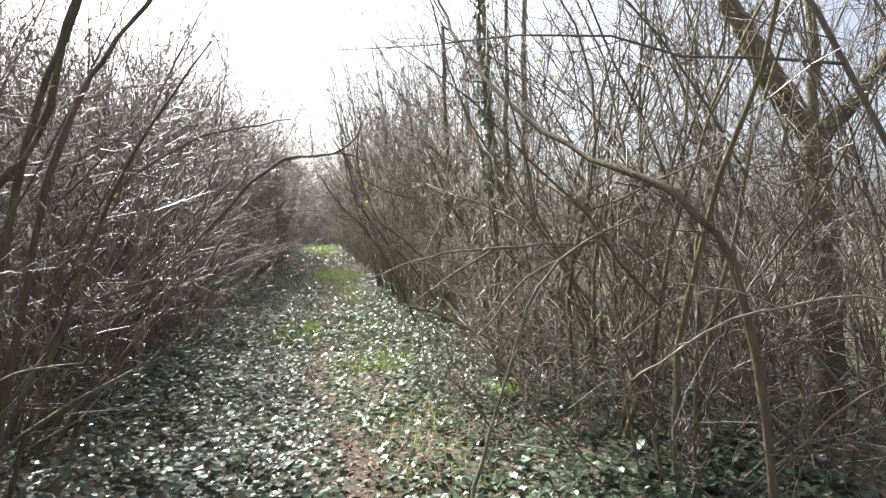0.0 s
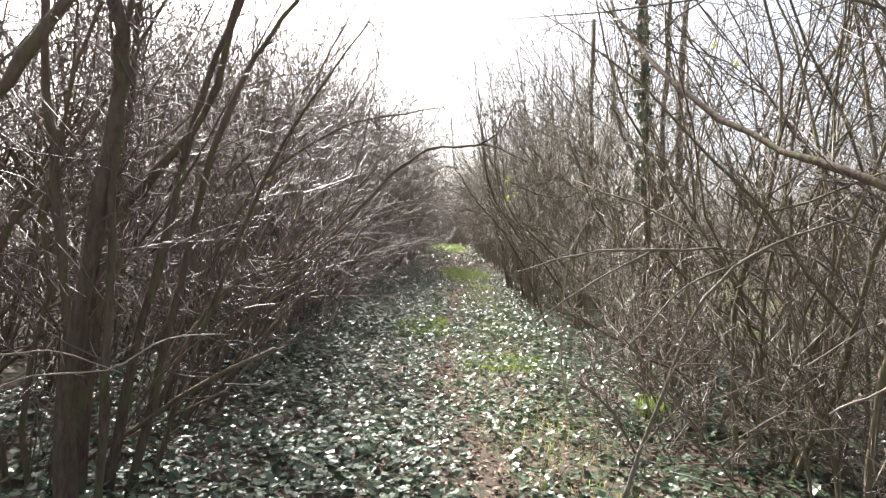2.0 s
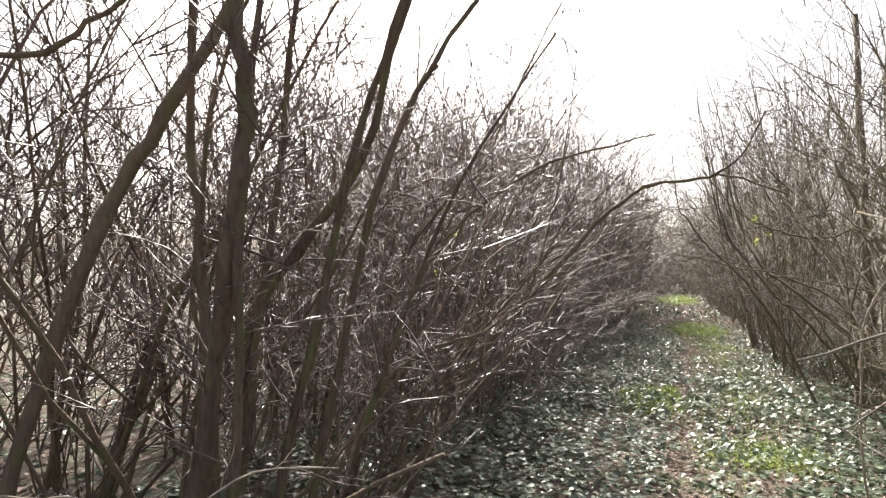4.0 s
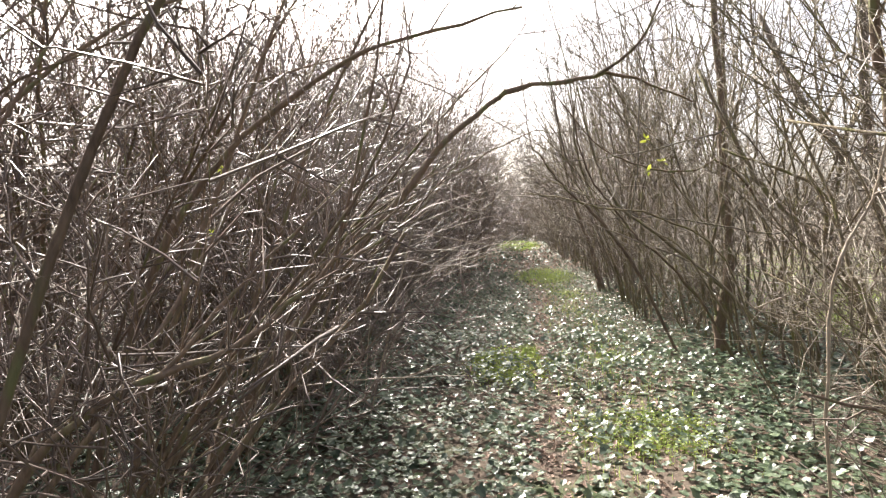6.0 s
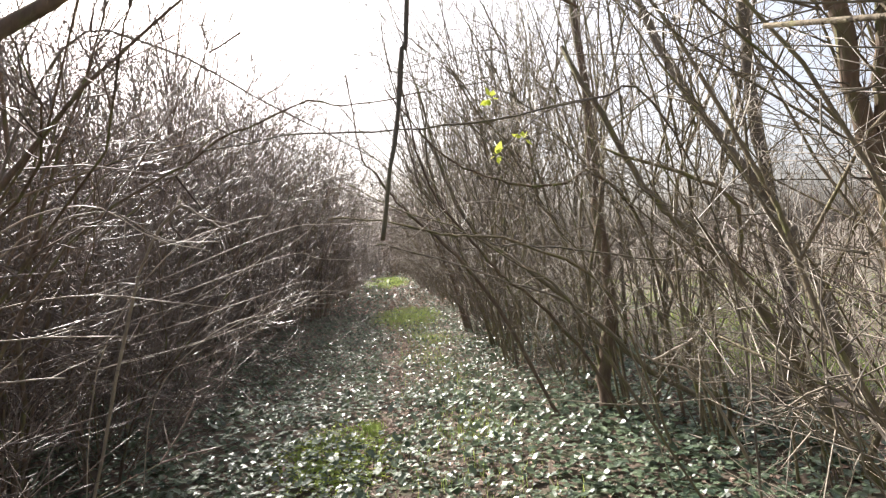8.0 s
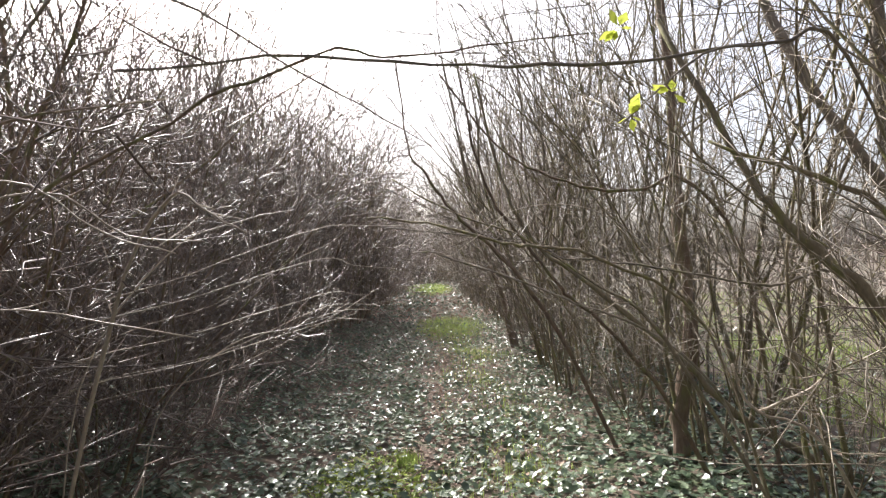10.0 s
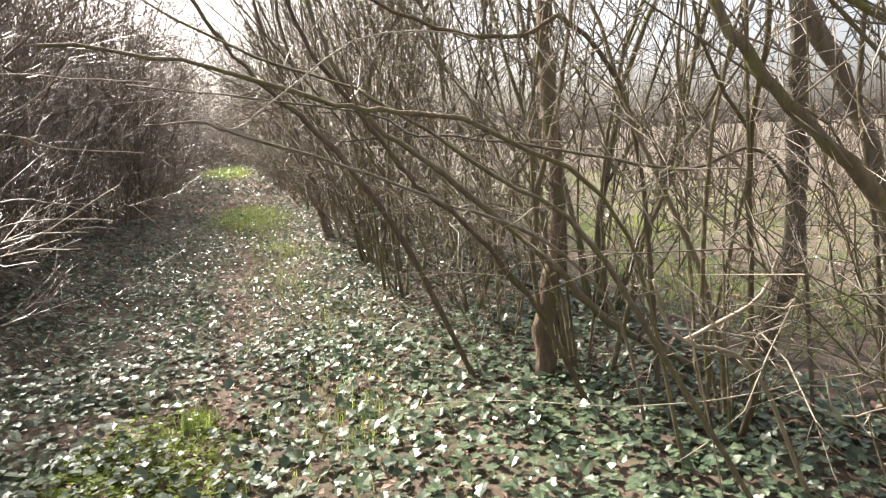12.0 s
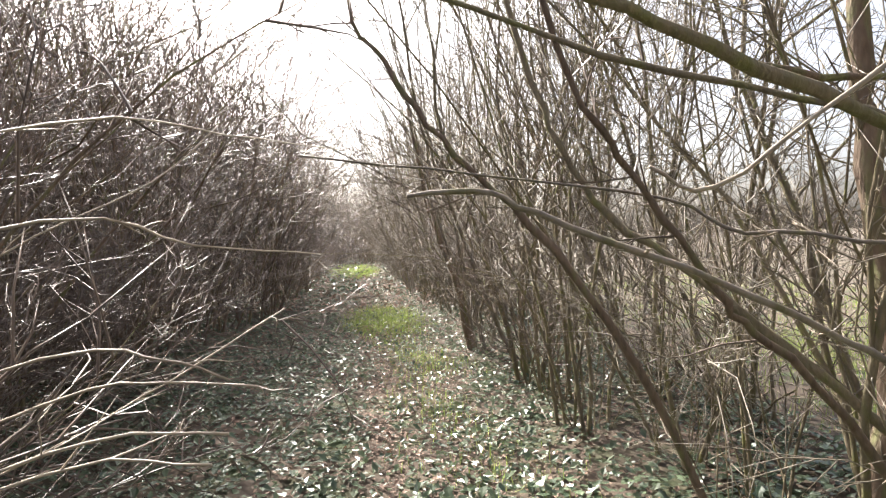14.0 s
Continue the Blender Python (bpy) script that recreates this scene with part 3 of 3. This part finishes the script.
tree("bowed_sapling", "dark sapling bowed in an arch over the path", "sapling",
     [("stem", [(-1.75, 4.75, -0.05), (-1.35, 4.9, 0.85), (-0.68, 5.08, 1.68), (-0.37, 5.2, 2.02), (-0.16, 5.22, 2.09), (0.12, 5.28, 2.13), (0.3, 5.36, 2.12), (0.6, 5.45, 2.02)], 0.021, 0.004),
      ("branch", [(0.12, 5.28, 2.13), (0.3, 5.2, 2.25), (0.42, 5.15, 2.5)], 0.008, 0.004)], BARK_BROWN, TWIG, 5, 12, 0.45)
tree("bowed_sapling", "slender sapling bowed over the path behind the arch", "sapling",
     [("stem", [(-2.1, 4.6, -0.05), (-1.66, 4.81, 1.48), (-1.04, 4.91, 2.1), (-0.67, 4.96, 2.25), (-0.2, 5.02, 2.37)], 0.018, 0.005)], BARK_BROWN, TWIG, 6, 12, 0.5)
# beside the start, towards the sun
tree("forked_tree", "stout mossy tree that forks above head height", "tree",
     [("trunk", [(3.6, 3.7, -0.05), (3.58, 3.73, 0.71), (3.55, 3.77, 1.53), (3.49, 3.81, 2.2)], 0.12, 0.1),
      ("limb", [(3.49, 3.81, 2.16), (3.21, 3.87, 2.58), (3.02, 3.93, 2.91), (2.9, 3.97, 3.15), (2.5, 4.1, 4.2)], 0.095, 0.06),
      ("limb", [(3.5, 3.81, 2.14), (3.8, 3.78, 2.45), (4.3, 3.7, 3.2), (4.6, 3.7, 4.3)], 0.075, 0.04),
      ("limb", [(3.5, 3.83, 2.0), (3.55, 3.9, 2.8), (3.5, 4.0, 4.4)], 0.05, 0.025)], BARK_MOSSY, TWIG_GREEN, 7, 16, 1.0, low=0.3)
ivy_tree = tree("ivy_clad_tree", "slender trunk wrapped in climbing ivy", "tree",
     [("trunk", [(1.63, 5.33, -0.05), (1.62, 5.34, 0.29), (1.6, 5.37, 1.12), (1.55, 5.43, 2.04), (1.49, 5.47, 2.87), (1.44, 5.5, 3.6), (1.42, 5.55, 5.0)], 0.033, 0.02)], BARK_BROWN, TWIG, 8, 14, 0.7)
rng = random.Random(88)
verts, faces = [], []
for _ in range(420):
    z = rng.uniform(1.9, 4.8)
    a = rng.uniform(0, 2 * math.pi)
    c = Vector((-0.05 - 0.05 * (z - 1.2), 0.06 * (z - 0.6), z)) + Vector((math.cos(a), math.sin(a), 0)) * rng.uniform(0.03, 0.1)
    n = Vector((math.cos(a), math.sin(a), rng.uniform(-0.2, 0.6))).normalized()
    u = n.cross(Vector((0, 0, 1))).normalized()
    v, k, base = n.cross(u), rng.uniform(0.03, 0.055), len(verts)
    verts += [c + u * (x * k) + v * ((y - 0.5) * k) + n * (z2 * k) for x, y, z2 in LOBED]
    faces += [tuple(base + i for i in f) for f in LOBED_FACES]
tagged(mesh_object("ivy_sleeve", verts, faces, IVY, ivy_tree, "glossy ivy leaves round the trunk", smooth=False), kind="stuff")
tree("bough", "dark bough bending from the hedge towards the path", "branch",
     [("branch", [(2.1, 2.4, -0.05), (1.9, 2.45, 1.2), (1.64, 2.58, 1.67), (1.32, 3.15, 1.96), (1.05, 3.8, 2.46), (0.92, 4.38, 3.03), (0.8, 4.7, 3.6)], 0.024, 0.007)], BARK_BROWN, TWIG, 9, 16, 0.6,
     [(1.6, 4.3, 2.75), (1.7, 4.2, 2.6)])
tree("bough", "thin bare bough drooping out of the hedge", "branch",
     [("branch", [(2.6, 4.0, -0.05), (2.5, 3.95, 0.9), (2.2, 3.9, 1.33), (1.84, 3.94, 1.41), (1.06, 3.56, 1.4), (0.58, 3.24, 1.36), (0.23, 3.0, 1.27)], 0.017, 0.003),
      ("branch", [(1.06, 3.56, 1.4), (0.7, 3.4, 1.22), (0.35, 3.25, 1.0)], 0.007, 0.002),
      ("branch", [(1.84, 3.94, 1.41), (1.3, 3.7, 1.2), (0.95, 3.5, 0.9), (0.7, 3.4, 0.78)], 0.008, 0.003)], BARK_GREY, TWIG_GREEN, 10, 18, 0.5)
tree("dead_stick", "bare grey stick leaning out of the ivy", "branch",
     [("stick", [(0.8, 3.15, -0.03), (0.82, 3.15, 0.12), (1.0, 3.14, 0.74), (1.15, 3.12, 1.19), (1.42, 3.08, 1.45), (1.8, 3.1, 1.6)], 0.012, 0.006)], BARK_GREY, TWIG_GREEN, 11, 5, 0.3)
tree("dead_twig", SUNLIT_TWIG, "twig",
     [("twig", [(2.75, 2.2, -0.05), (2.65, 2.2, 0.9), (2.41, 2.23, 1.21), (1.97, 2.31, 1.17), (1.7, 2.36, 1.1), (1.49, 2.4, 0.96), (1.35, 2.45, 0.85)], 0.009, 0.004),
      ("twig", [(1.97, 2.31, 1.17), (1.75, 2.3, 1.25), (1.4, 2.2, 1.3)], 0.005, 0.002)], PALE_TWIG, PALE_TWIG, 12, 5, 0.25)
tree("bough", "dark low bough lying across the hedge's foot", "branch",
     [("branch", [(2.3, 4.4, -0.05), (2.0, 4.45, 0.35), (1.4, 4.5, 0.6), (0.9, 4.45, 0.85), (0.6, 4.4, 0.95)], 0.013, 0.004)], BARK_BROWN, TWIG, 13, 12, 0.4)
# middle of the walk
tree("young_tree", SLIM, "tree",
     [("trunk", [(3.2, 8.8, -0.05), (3.27, 8.67, 0.73), (3.16, 8.58, 1.39), (3.0, 8.49, 2.18), (2.89, 8.4, 2.88), (2.86, 8.32, 3.41), (2.8, 8.2, 5.2)], 0.065, 0.035)], BARK_GREY, TWIG_GREEN, 14, 12, 0.8)
tree("young_tree", "pair of dark trunks standing close together", "tree",
     [("trunk", [(2.22, 6.22, -0.05), (2.17, 6.21, 0.28), (2.02, 6.18, 1.08), (1.98, 6.17, 1.45), (1.88, 6.16, 1.89), (1.81, 6.15, 2.24), (1.76, 6.14, 2.52), (1.6, 6.1, 4.6)], 0.046, 0.026),
      ("trunk", [(2.25, 6.45, -0.05), (2.13, 6.33, 1.28), (1.97, 6.16, 1.75), (1.93, 6.1, 2.09), (1.9, 6.05, 2.6), (1.86, 6.0, 4.4)], 0.035, 0.018)], BARK_BROWN, TWIG, 15, 14, 0.8)
tree("dead_twig", "pale thin dead stem standing at the path's edge", "twig",
     [("twig", [(0.95, 4.8, -0.03), (0.8, 4.66, 0.5), (0.78, 4.63, 1.05), (0.79, 4.61, 1.27), (0.83, 4.6, 1.4), (0.89, 4.58, 1.53), (0.92, 4.55, 1.72), (1.0, 4.5, 2.3)], 0.007, 0.004)], PALE_TWIG, PALE_TWIG, 16, 4, 0.25)
tree("bough", BOUGH, "branch",
     [("branch", [(1.6, 6.5, -0.05), (1.45, 6.35, 1.3), (1.04, 6.05, 1.93), (0.79, 5.93, 1.92), (0.44, 5.77, 1.84), (0.17, 5.64, 1.8), (-0.05, 5.53, 1.78), (-0.26, 5.44, 1.74)], 0.0048, 0.0018),
      ("branch", [(0.79, 5.93, 1.92), (0.6, 5.8, 1.86), (0.42, 5.7, 1.72)], 0.003, 0.0015)], BARK_GREY, TWIG, 17, 7, 0.3,
     [(0.44, 5.77, 1.9), (0.43, 5.7, 1.73), (0.52, 5.75, 1.78)])
tree("bough", "thin bough reaching over the path from the shaded hedge", "branch",
     [("branch", [(-1.6, 6.0, -0.05), (-1.0, 6.05, 1.4), (-0.49, 6.15, 1.85), (-0.27, 6.2, 1.97), (-0.11, 6.23, 2.04), (0.0, 6.25, 2.02), (0.24, 6.3, 2.06), (0.55, 6.36, 2.11)], 0.0055, 0.0018)], BARK_BROWN, TWIG, 18, 8, 0.35)
tree("hanging_twig", "thin twig dangling from a bough above the path", "twig",
     [("twig", [(1.75, 4.75, -0.05), (1.5, 4.7, 1.6), (0.9, 4.6, 2.2), (0.3, 4.52, 2.2), (0.17, 4.5, 2.0), (0.144, 4.5, 1.658), (0.139, 4.5, 1.624), (0.13, 4.5, 1.568), (0.122, 4.5, 1.53), (0.115, 4.5, 1.493)], 0.002, 0.0017)], BARK_GREY, TWIG, 19, 0)
tree("bough", "thin twig slanting down over the path", "branch",
     [("branch", [(-2.0, 7.1, -0.05), (-1.75, 7.08, 1.6), (-1.3, 7.04, 2.55), (-0.85, 6.99, 2.52), (-0.34, 6.94, 2.2), (-0.1, 6.92, 2.06), (0.13, 6.89, 1.91)], 0.009, 0.002)], BARK_GREY, TWIG, 20, 3, 0.2)
tree("leaning_tree", "slender stem leaning from the hedge over the path", "tree",
     [("trunk", [(1.5, 9.3, -0.05), (1.05, 9.34, 0.95), (0.63, 9.38, 1.54), (0.44, 9.41, 1.72), (0.25, 9.44, 1.94), (0.09, 9.47, 2.19), (-0.05, 9.49, 2.43), (-0.12, 9.5, 3.1)], 0.017, 0.007)], BARK_BROWN, TWIG, 21, 14, 0.5)
tree("bough", "curved bough sagging at head height beside the path", "branch",
     [("branch", [(2.3, 8.6, -0.05), (2.1, 8.6, 1.5), (1.73, 8.61, 1.99), (1.5, 8.62, 1.93), (1.17, 8.65, 1.94), (0.83, 8.69, 2.07), (0.55, 8.72, 2.27), (0.2, 8.76, 2.75)], 0.014, 0.006)], BARK_BROWN, TWIG, 22, 10, 0.4)
tree("bough", "long thin bough crossing the path at chest height", "branch",
     [("branch", [(2.6, 7.9, -0.05), (2.5, 7.95, 1.0), (2.31, 8.02, 1.38), (2.01, 8.13, 1.31), (1.62, 8.29, 1.39), (1.29, 8.42, 1.46), (0.96, 8.56, 1.5), (0.78, 8.64, 1.59), (0.3, 8.8, 1.68), (-0.2, 8.9, 1.75)], 0.010, 0.003)], BARK_GREY, PALE_TWIG, 23, 8, 0.25)
tree("dead_twig", SUNLIT_TWIG, "twig",
     [("twig", [(-1.4, 6.95, -0.05), (-1.05, 6.93, 1.3), (-0.8, 6.85, 1.75), (-0.65, 6.8, 1.7), (-0.5, 6.75, 1.62)], 0.008, 0.003)], PALE_TWIG, PALE_TWIG, 24, 4, 0.25)
# far part of the walk
tree("leaning_tree", "mossy trunk slanting across the hedge", "tree",
     [("trunk", [(2.6, 6.9, -0.05), (2.0, 7.26, 1.22), (1.81, 7.39, 1.5), (1.69, 7.46, 1.67), (1.6, 7.53, 1.86), (1.3, 7.8, 2.7)], 0.026, 0.016),
      ("limb", [(2.0, 7.26, 1.22), (1.95, 7.1, 1.6), (1.7, 7.2, 1.8), (1.35, 7.4, 2.0)], 0.015, 0.008)], BARK_MOSSY, TWIG_GREEN, 25, 10, 0.5)
tree("leaning_tree", "dark trunk leaning away from the glade", "tree",
     [("trunk", [(3.3, 7.9, -0.05), (2.95, 7.95, 1.2), (2.59, 8.0, 1.85), (2.23, 8.05, 2.4), (1.9, 8.1, 3.2)], 0.045, 0.025)], BARK_GREY, TWIG_GREEN, 26, 12, 0.7)
tree("leaning_tree", "long trunk leaning low out of the hedge", "tree",
     [("trunk", [(2.87, 8.69, -0.05), (2.19, 8.92, 0.38), (1.89, 9.04, 0.73), (1.53, 9.18, 1.07), (1.24, 9.28, 1.34), (0.95, 9.39, 1.57), (0.79, 9.46, 1.85), (0.65, 9.54, 2.24), (0.5, 9.6, 3.0)], 0.025, 0.01)], BARK_MOSSY, TWIG_GREEN, 27, 14, 0.5)
tree("bough", "straight brown bough reaching across the path", "branch",
     [("branch", [(1.9, 7.9, -0.05), (1.5, 7.8, 1.1), (0.895, 7.62, 1.5), (0.61, 7.59, 1.556), (0.444, 7.57, 1.58), (0.224, 7.54, 1.65), (0.087, 7.52, 1.683), (-0.18, 7.5, 1.71)], 0.0095, 0.004)], BARK_MOSSY, TWIG_GREEN, 28, 8, 0.3)
tree("bough", "brown bough slanting up over the path", "branch",
     [("branch", [(1.7, 7.0, -0.05), (1.1, 7.35, 1.14), (0.85, 7.51, 1.38), (0.57, 7.68, 1.6), (0.42, 7.77, 1.67), (0.12, 7.93, 1.81), (-0.09, 8.05, 1.96)], 0.008, 0.003)], BARK_MOSSY, PALE_TWIG, 29, 5, 0.25)
tree("bough", "thin twiggy bough hanging at waist height", "branch",
     [("branch", [(2.0, 8.3, -0.05), (1.8, 8.25, 0.6), (1.45, 8.19, 0.99), (1.14, 8.1, 1.16), (0.88, 8.04, 1.25), (0.63, 7.97, 1.37), (0.23, 7.86, 1.51), (0.12, 7.84, 1.55), (0.01, 7.81, 1.55)], 0.009, 0.003)], BARK_GREY, PALE_TWIG, 30, 10, 0.25)
tree("leaning_tree", "brown stem leaning over the path", "tree",
     [("trunk", [(1.9, 8.6, -0.05), (1.5, 8.6, 0.7), (1.11, 8.6, 1.14), (0.96, 8.6, 1.27), (0.84, 8.6, 1.42), (0.69, 8.6, 1.64), (0.58, 8.59, 1.77), (0.43, 8.58, 2.09), (0.3, 8.6, 2.8)], 0.0145, 0.007)], BARK_BROWN, TWIG, 31, 12, 0.5)
tree("young_tree", "upright brown trunk at the edge of the hedge", "tree",
     [("trunk", [(1.85, 9.1, -0.05), (1.87, 9.13, 0.31), (1.98, 9.15, 0.91), (1.97, 9.18, 1.3), (1.95, 9.23, 1.91), (1.95, 9.27, 2.46), (1.9, 9.4, 4.6)], 0.062, 0.035)], BARK_BROWN, TWIG_GREEN, 32, 16, 0.8)
tree("dead_twig", "pale forked dead branch leaning on the ivy", "twig",
     [("twig", [(2.25, 7.6, -0.03), (1.95, 7.64, 0.58), (1.7, 7.74, 0.71), (1.64, 7.78, 0.81), (1.61, 7.8, 0.94)], 0.011, 0.006),
      ("twig", [(1.7, 7.74, 0.71), (1.9, 7.68, 0.81), (1.99, 7.65, 0.9), (2.03, 7.64, 1.03)], 0.009, 0.005)], PALE_TWIG, PALE_TWIG, 33, 2, 0.2)
tree("young_tree", "dark leaning trunk further along the path", "tree",
     [("trunk", [(1.5, 15.1, -0.05), (1.3, 15.1, 0.9), (0.95, 15.0, 1.9), (0.7, 15.0, 3.2)], 0.06, 0.02)], BARK_BROWN, TWIG, 34, 16, 0.8)
tree("bramble", "pale twigs reaching into the path from one shrub", "shrub",
     [("branch", [(-2.3, 7.9, -0.05), (-2.0, 7.9, 1.12), (-1.20, 8.0, 1.47), (-0.55, 8.19, 1.71), (-0.32, 8.49, 1.74), (-0.07, 8.81, 1.75)], 0.0036, 0.0015),
      ("branch", [(-2.3, 8.5, -0.05), (-2.0, 8.5, 0.98), (-1.30, 8.66, 1.27), (-0.79, 8.65, 1.53), (-0.52, 8.62, 1.65), (-0.36, 8.6, 1.78)], 0.0036, 0.0015),
      ("branch", [(-2.3, 7.95, -0.05), (-2.0, 7.95, 1.05), (-1.10, 7.98, 1.37), (-0.49, 8.03, 1.54), (-0.34, 8.25, 1.5), (-0.13, 8.58, 1.47)], 0.0036, 0.0015),
      ("branch", [(-2.3, 8.0, -0.05), (-2.0, 8.0, 0.90), (-1.10, 8.0, 1.18), (-0.47, 7.97, 1.35), (-0.31, 7.94, 1.35), (-0.22, 7.93, 1.32)], 0.0036, 0.0015),
      ("branch", [(-2.3, 8.1, -0.05), (-2.0, 8.1, 0.79), (-1.10, 8.12, 1.03), (-0.54, 8.11, 1.26), (-0.34, 8.08, 1.29), (-0.19, 8.05, 1.28)], 0.0036, 0.0015),
      ("branch", [(-2.3, 8.3, -0.05), (-2.0, 8.3, 0.68), (-1.20, 8.33, 0.88), (-0.66, 8.33, 1.11), (-0.41, 8.33, 1.24), (-0.19, 8.34, 1.37)], 0.0036, 0.0015),
      ("branch", [(-2.3, 7.9, -0.05), (-2.0, 7.9, 0.79), (-1.10, 7.93, 1.03), (-0.46, 7.94, 1.21), (-0.24, 7.9, 1.22)], 0.0036, 0.0015)], PALE_TWIG, PALE_TWIG, 35, 3, 0.2, low=0.5, fine=1, sides=5)

tree("dead_twig", "pale bent dead twig reaching towards the path", "twig",
     [("twig", [(1.6, 7.3, -0.03), (1.35, 7.4, 1.1), (0.95, 7.48, 1.66), (0.55, 7.46, 1.74), (0.3, 7.47, 1.6), (0.2, 7.49, 1.53), (0.15, 7.49, 1.545)], 0.0025, 0.0014)], PALE_TWIG, PALE_TWIG, 36, 0)
tree("bough", "low brown bough rising out of the shaded hedge", "branch",
     [("branch", [(-1.8, 3.6, -0.05), (-1.55, 3.71, 0.69), (-1.36, 3.77, 1.01), (-1.13, 3.85, 1.15), (-0.92, 3.92, 1.23), (-0.76, 3.98, 1.37), (-0.59, 4.03, 1.47)], 0.016, 0.003),
      ("branch", [(-1.13, 3.85, 1.15), (-0.95, 3.95, 1.36), (-0.72, 4.1, 1.62)], 0.007, 0.003)], BARK_BROWN, TWIG, 37, 14, 0.45)
tree("leaning_tree", "stout stem slanting up through the shaded hedge", "tree",
     [("trunk", [(-1.85, 3.15, -0.05), (-1.8, 3.19, 0.87), (-1.78, 3.19, 1.27), (-1.54, 3.26, 1.64), (-1.31, 3.33, 2.02), (-1.22, 3.36, 2.4), (-0.95, 3.45, 3.6)], 0.036, 0.015)], BARK_BROWN, TWIG, 38, 12, 0.7)
tree("young_tree", "upright dark stem in the shaded hedge", "tree",
     [("trunk", [(-1.75, 3.0, -0.05), (-1.79, 2.98, 0.92), (-1.83, 2.94, 1.63), (-1.87, 2.92, 2.22), (-1.9, 2.9, 4.6)], 0.026, 0.016)], BARK_BROWN, TWIG, 39, 14, 0.7)
tree("bough", "long bare bough overhead in the shaded wood", "branch",
     [("branch", [(-3.1, 2.4, -0.05), (-2.9, 2.42, 1.7), (-2.65, 2.5, 2.2), (-2.3, 2.62, 2.3), (-2.08, 2.69, 2.44), (-1.74, 2.8, 2.62), (-1.2, 2.9, 2.8)], 0.02, 0.006)], BARK_BROWN, TWIG, 40, 14, 0.5)

# twig ends painted pale to stand for sun glints, each growing out of a hedge
ENDS = [
    [(-1.12, 2.11, 0.96), (-0.95, 2.16, 1.06), (-0.78, 2.23, 1.07)],
    [(-1.27, 1.88, 1.05), (-1.13, 1.9, 1.06), (-0.98, 1.94, 1.0)],
    [(-0.96, 4.76, 0.89), (-0.63, 4.77, 0.91), (-0.45, 4.78, 0.91)],
    [(-1.29, 4.26, 1.03), (-1.09, 4.27, 1.1), (-0.88, 4.28, 1.14)],
    [(-0.87, 5.45, 1.34), (-0.66, 5.42, 1.37), (-0.43, 5.38, 1.36)],
    [(-0.81, 5.34, 1.32), (-0.64, 5.31, 1.3), (-0.5, 5.29, 1.3)],
    [(-0.81, 6.05, 1.71), (-0.58, 6.01, 1.59), (-0.42, 5.99, 1.54)],
    [(-1.09, 6.1, 1.41), (-0.79, 6.07, 1.43), (-0.4, 6.04, 1.36)],
    [(-0.81, 6.17, 1.7), (-0.6, 6.16, 1.59), (-0.42, 6.13, 1.57)],
    [(-0.63, 7.2, 1.7), (-0.45, 7.18, 1.73)],
    [(-0.62, 7.89, 1.19), (-0.37, 7.87, 1.27), (-0.21, 7.86, 1.27)],
    [(1.62, 7.05, 0.73), (1.58, 7.08, 0.85), (1.51, 7.12, 0.94)],
    [(1.97, 7.73, 0.44), (1.57, 7.86, 0.42), (1.12, 8.02, 0.46), (0.8, 8.13, 0.46)],
    [(1.73, 6.03, 0.93), (1.54, 6.06, 0.88), (1.35, 6.09, 0.84)],
    [(1.7, 6.24, 0.3), (1.79, 6.22, 0.55), (1.75, 6.23, 0.74)],
    [(1.9, 2.9, 0.5), (1.55, 2.95, 0.72), (1.25, 2.9, 0.6)],
    [(2.0, 2.7, 1.0), (1.75, 2.6, 0.8), (1.6, 2.55, 0.55)],
    [(1.7, 3.6, 0.9), (1.35, 3.5, 1.05), (1.05, 3.45, 0.95)],
    [(1.8, 4.6, 1.6), (1.4, 4.7, 1.75), (1.0, 4.7, 1.65)],
    [(1.7, 5.0, 1.3), (1.3, 4.9, 1.2), (1.0, 4.95, 1.25)],
]
for k, end in enumerate(ENDS):
    side = 1 if end[0][0] > 0 else -1
    x, y, z = end[0]
    foot = (x + side * 0.9, y + 0.15, -0.05)
    tree("dead_twig", SUNLIT_TWIG, "twig", [("twig", [foot, (x + side * 0.75, y + 0.12, z * 0.6), (x + side * 0.35, y + 0.05, z * 0.92)] + end, 0.004, 0.0016)], PALE_TWIG, PALE_TWIG, 60 + k, 3, 0.2,
         group="pale twigs at the hedges", low=0.5, fine=1, sides=5)
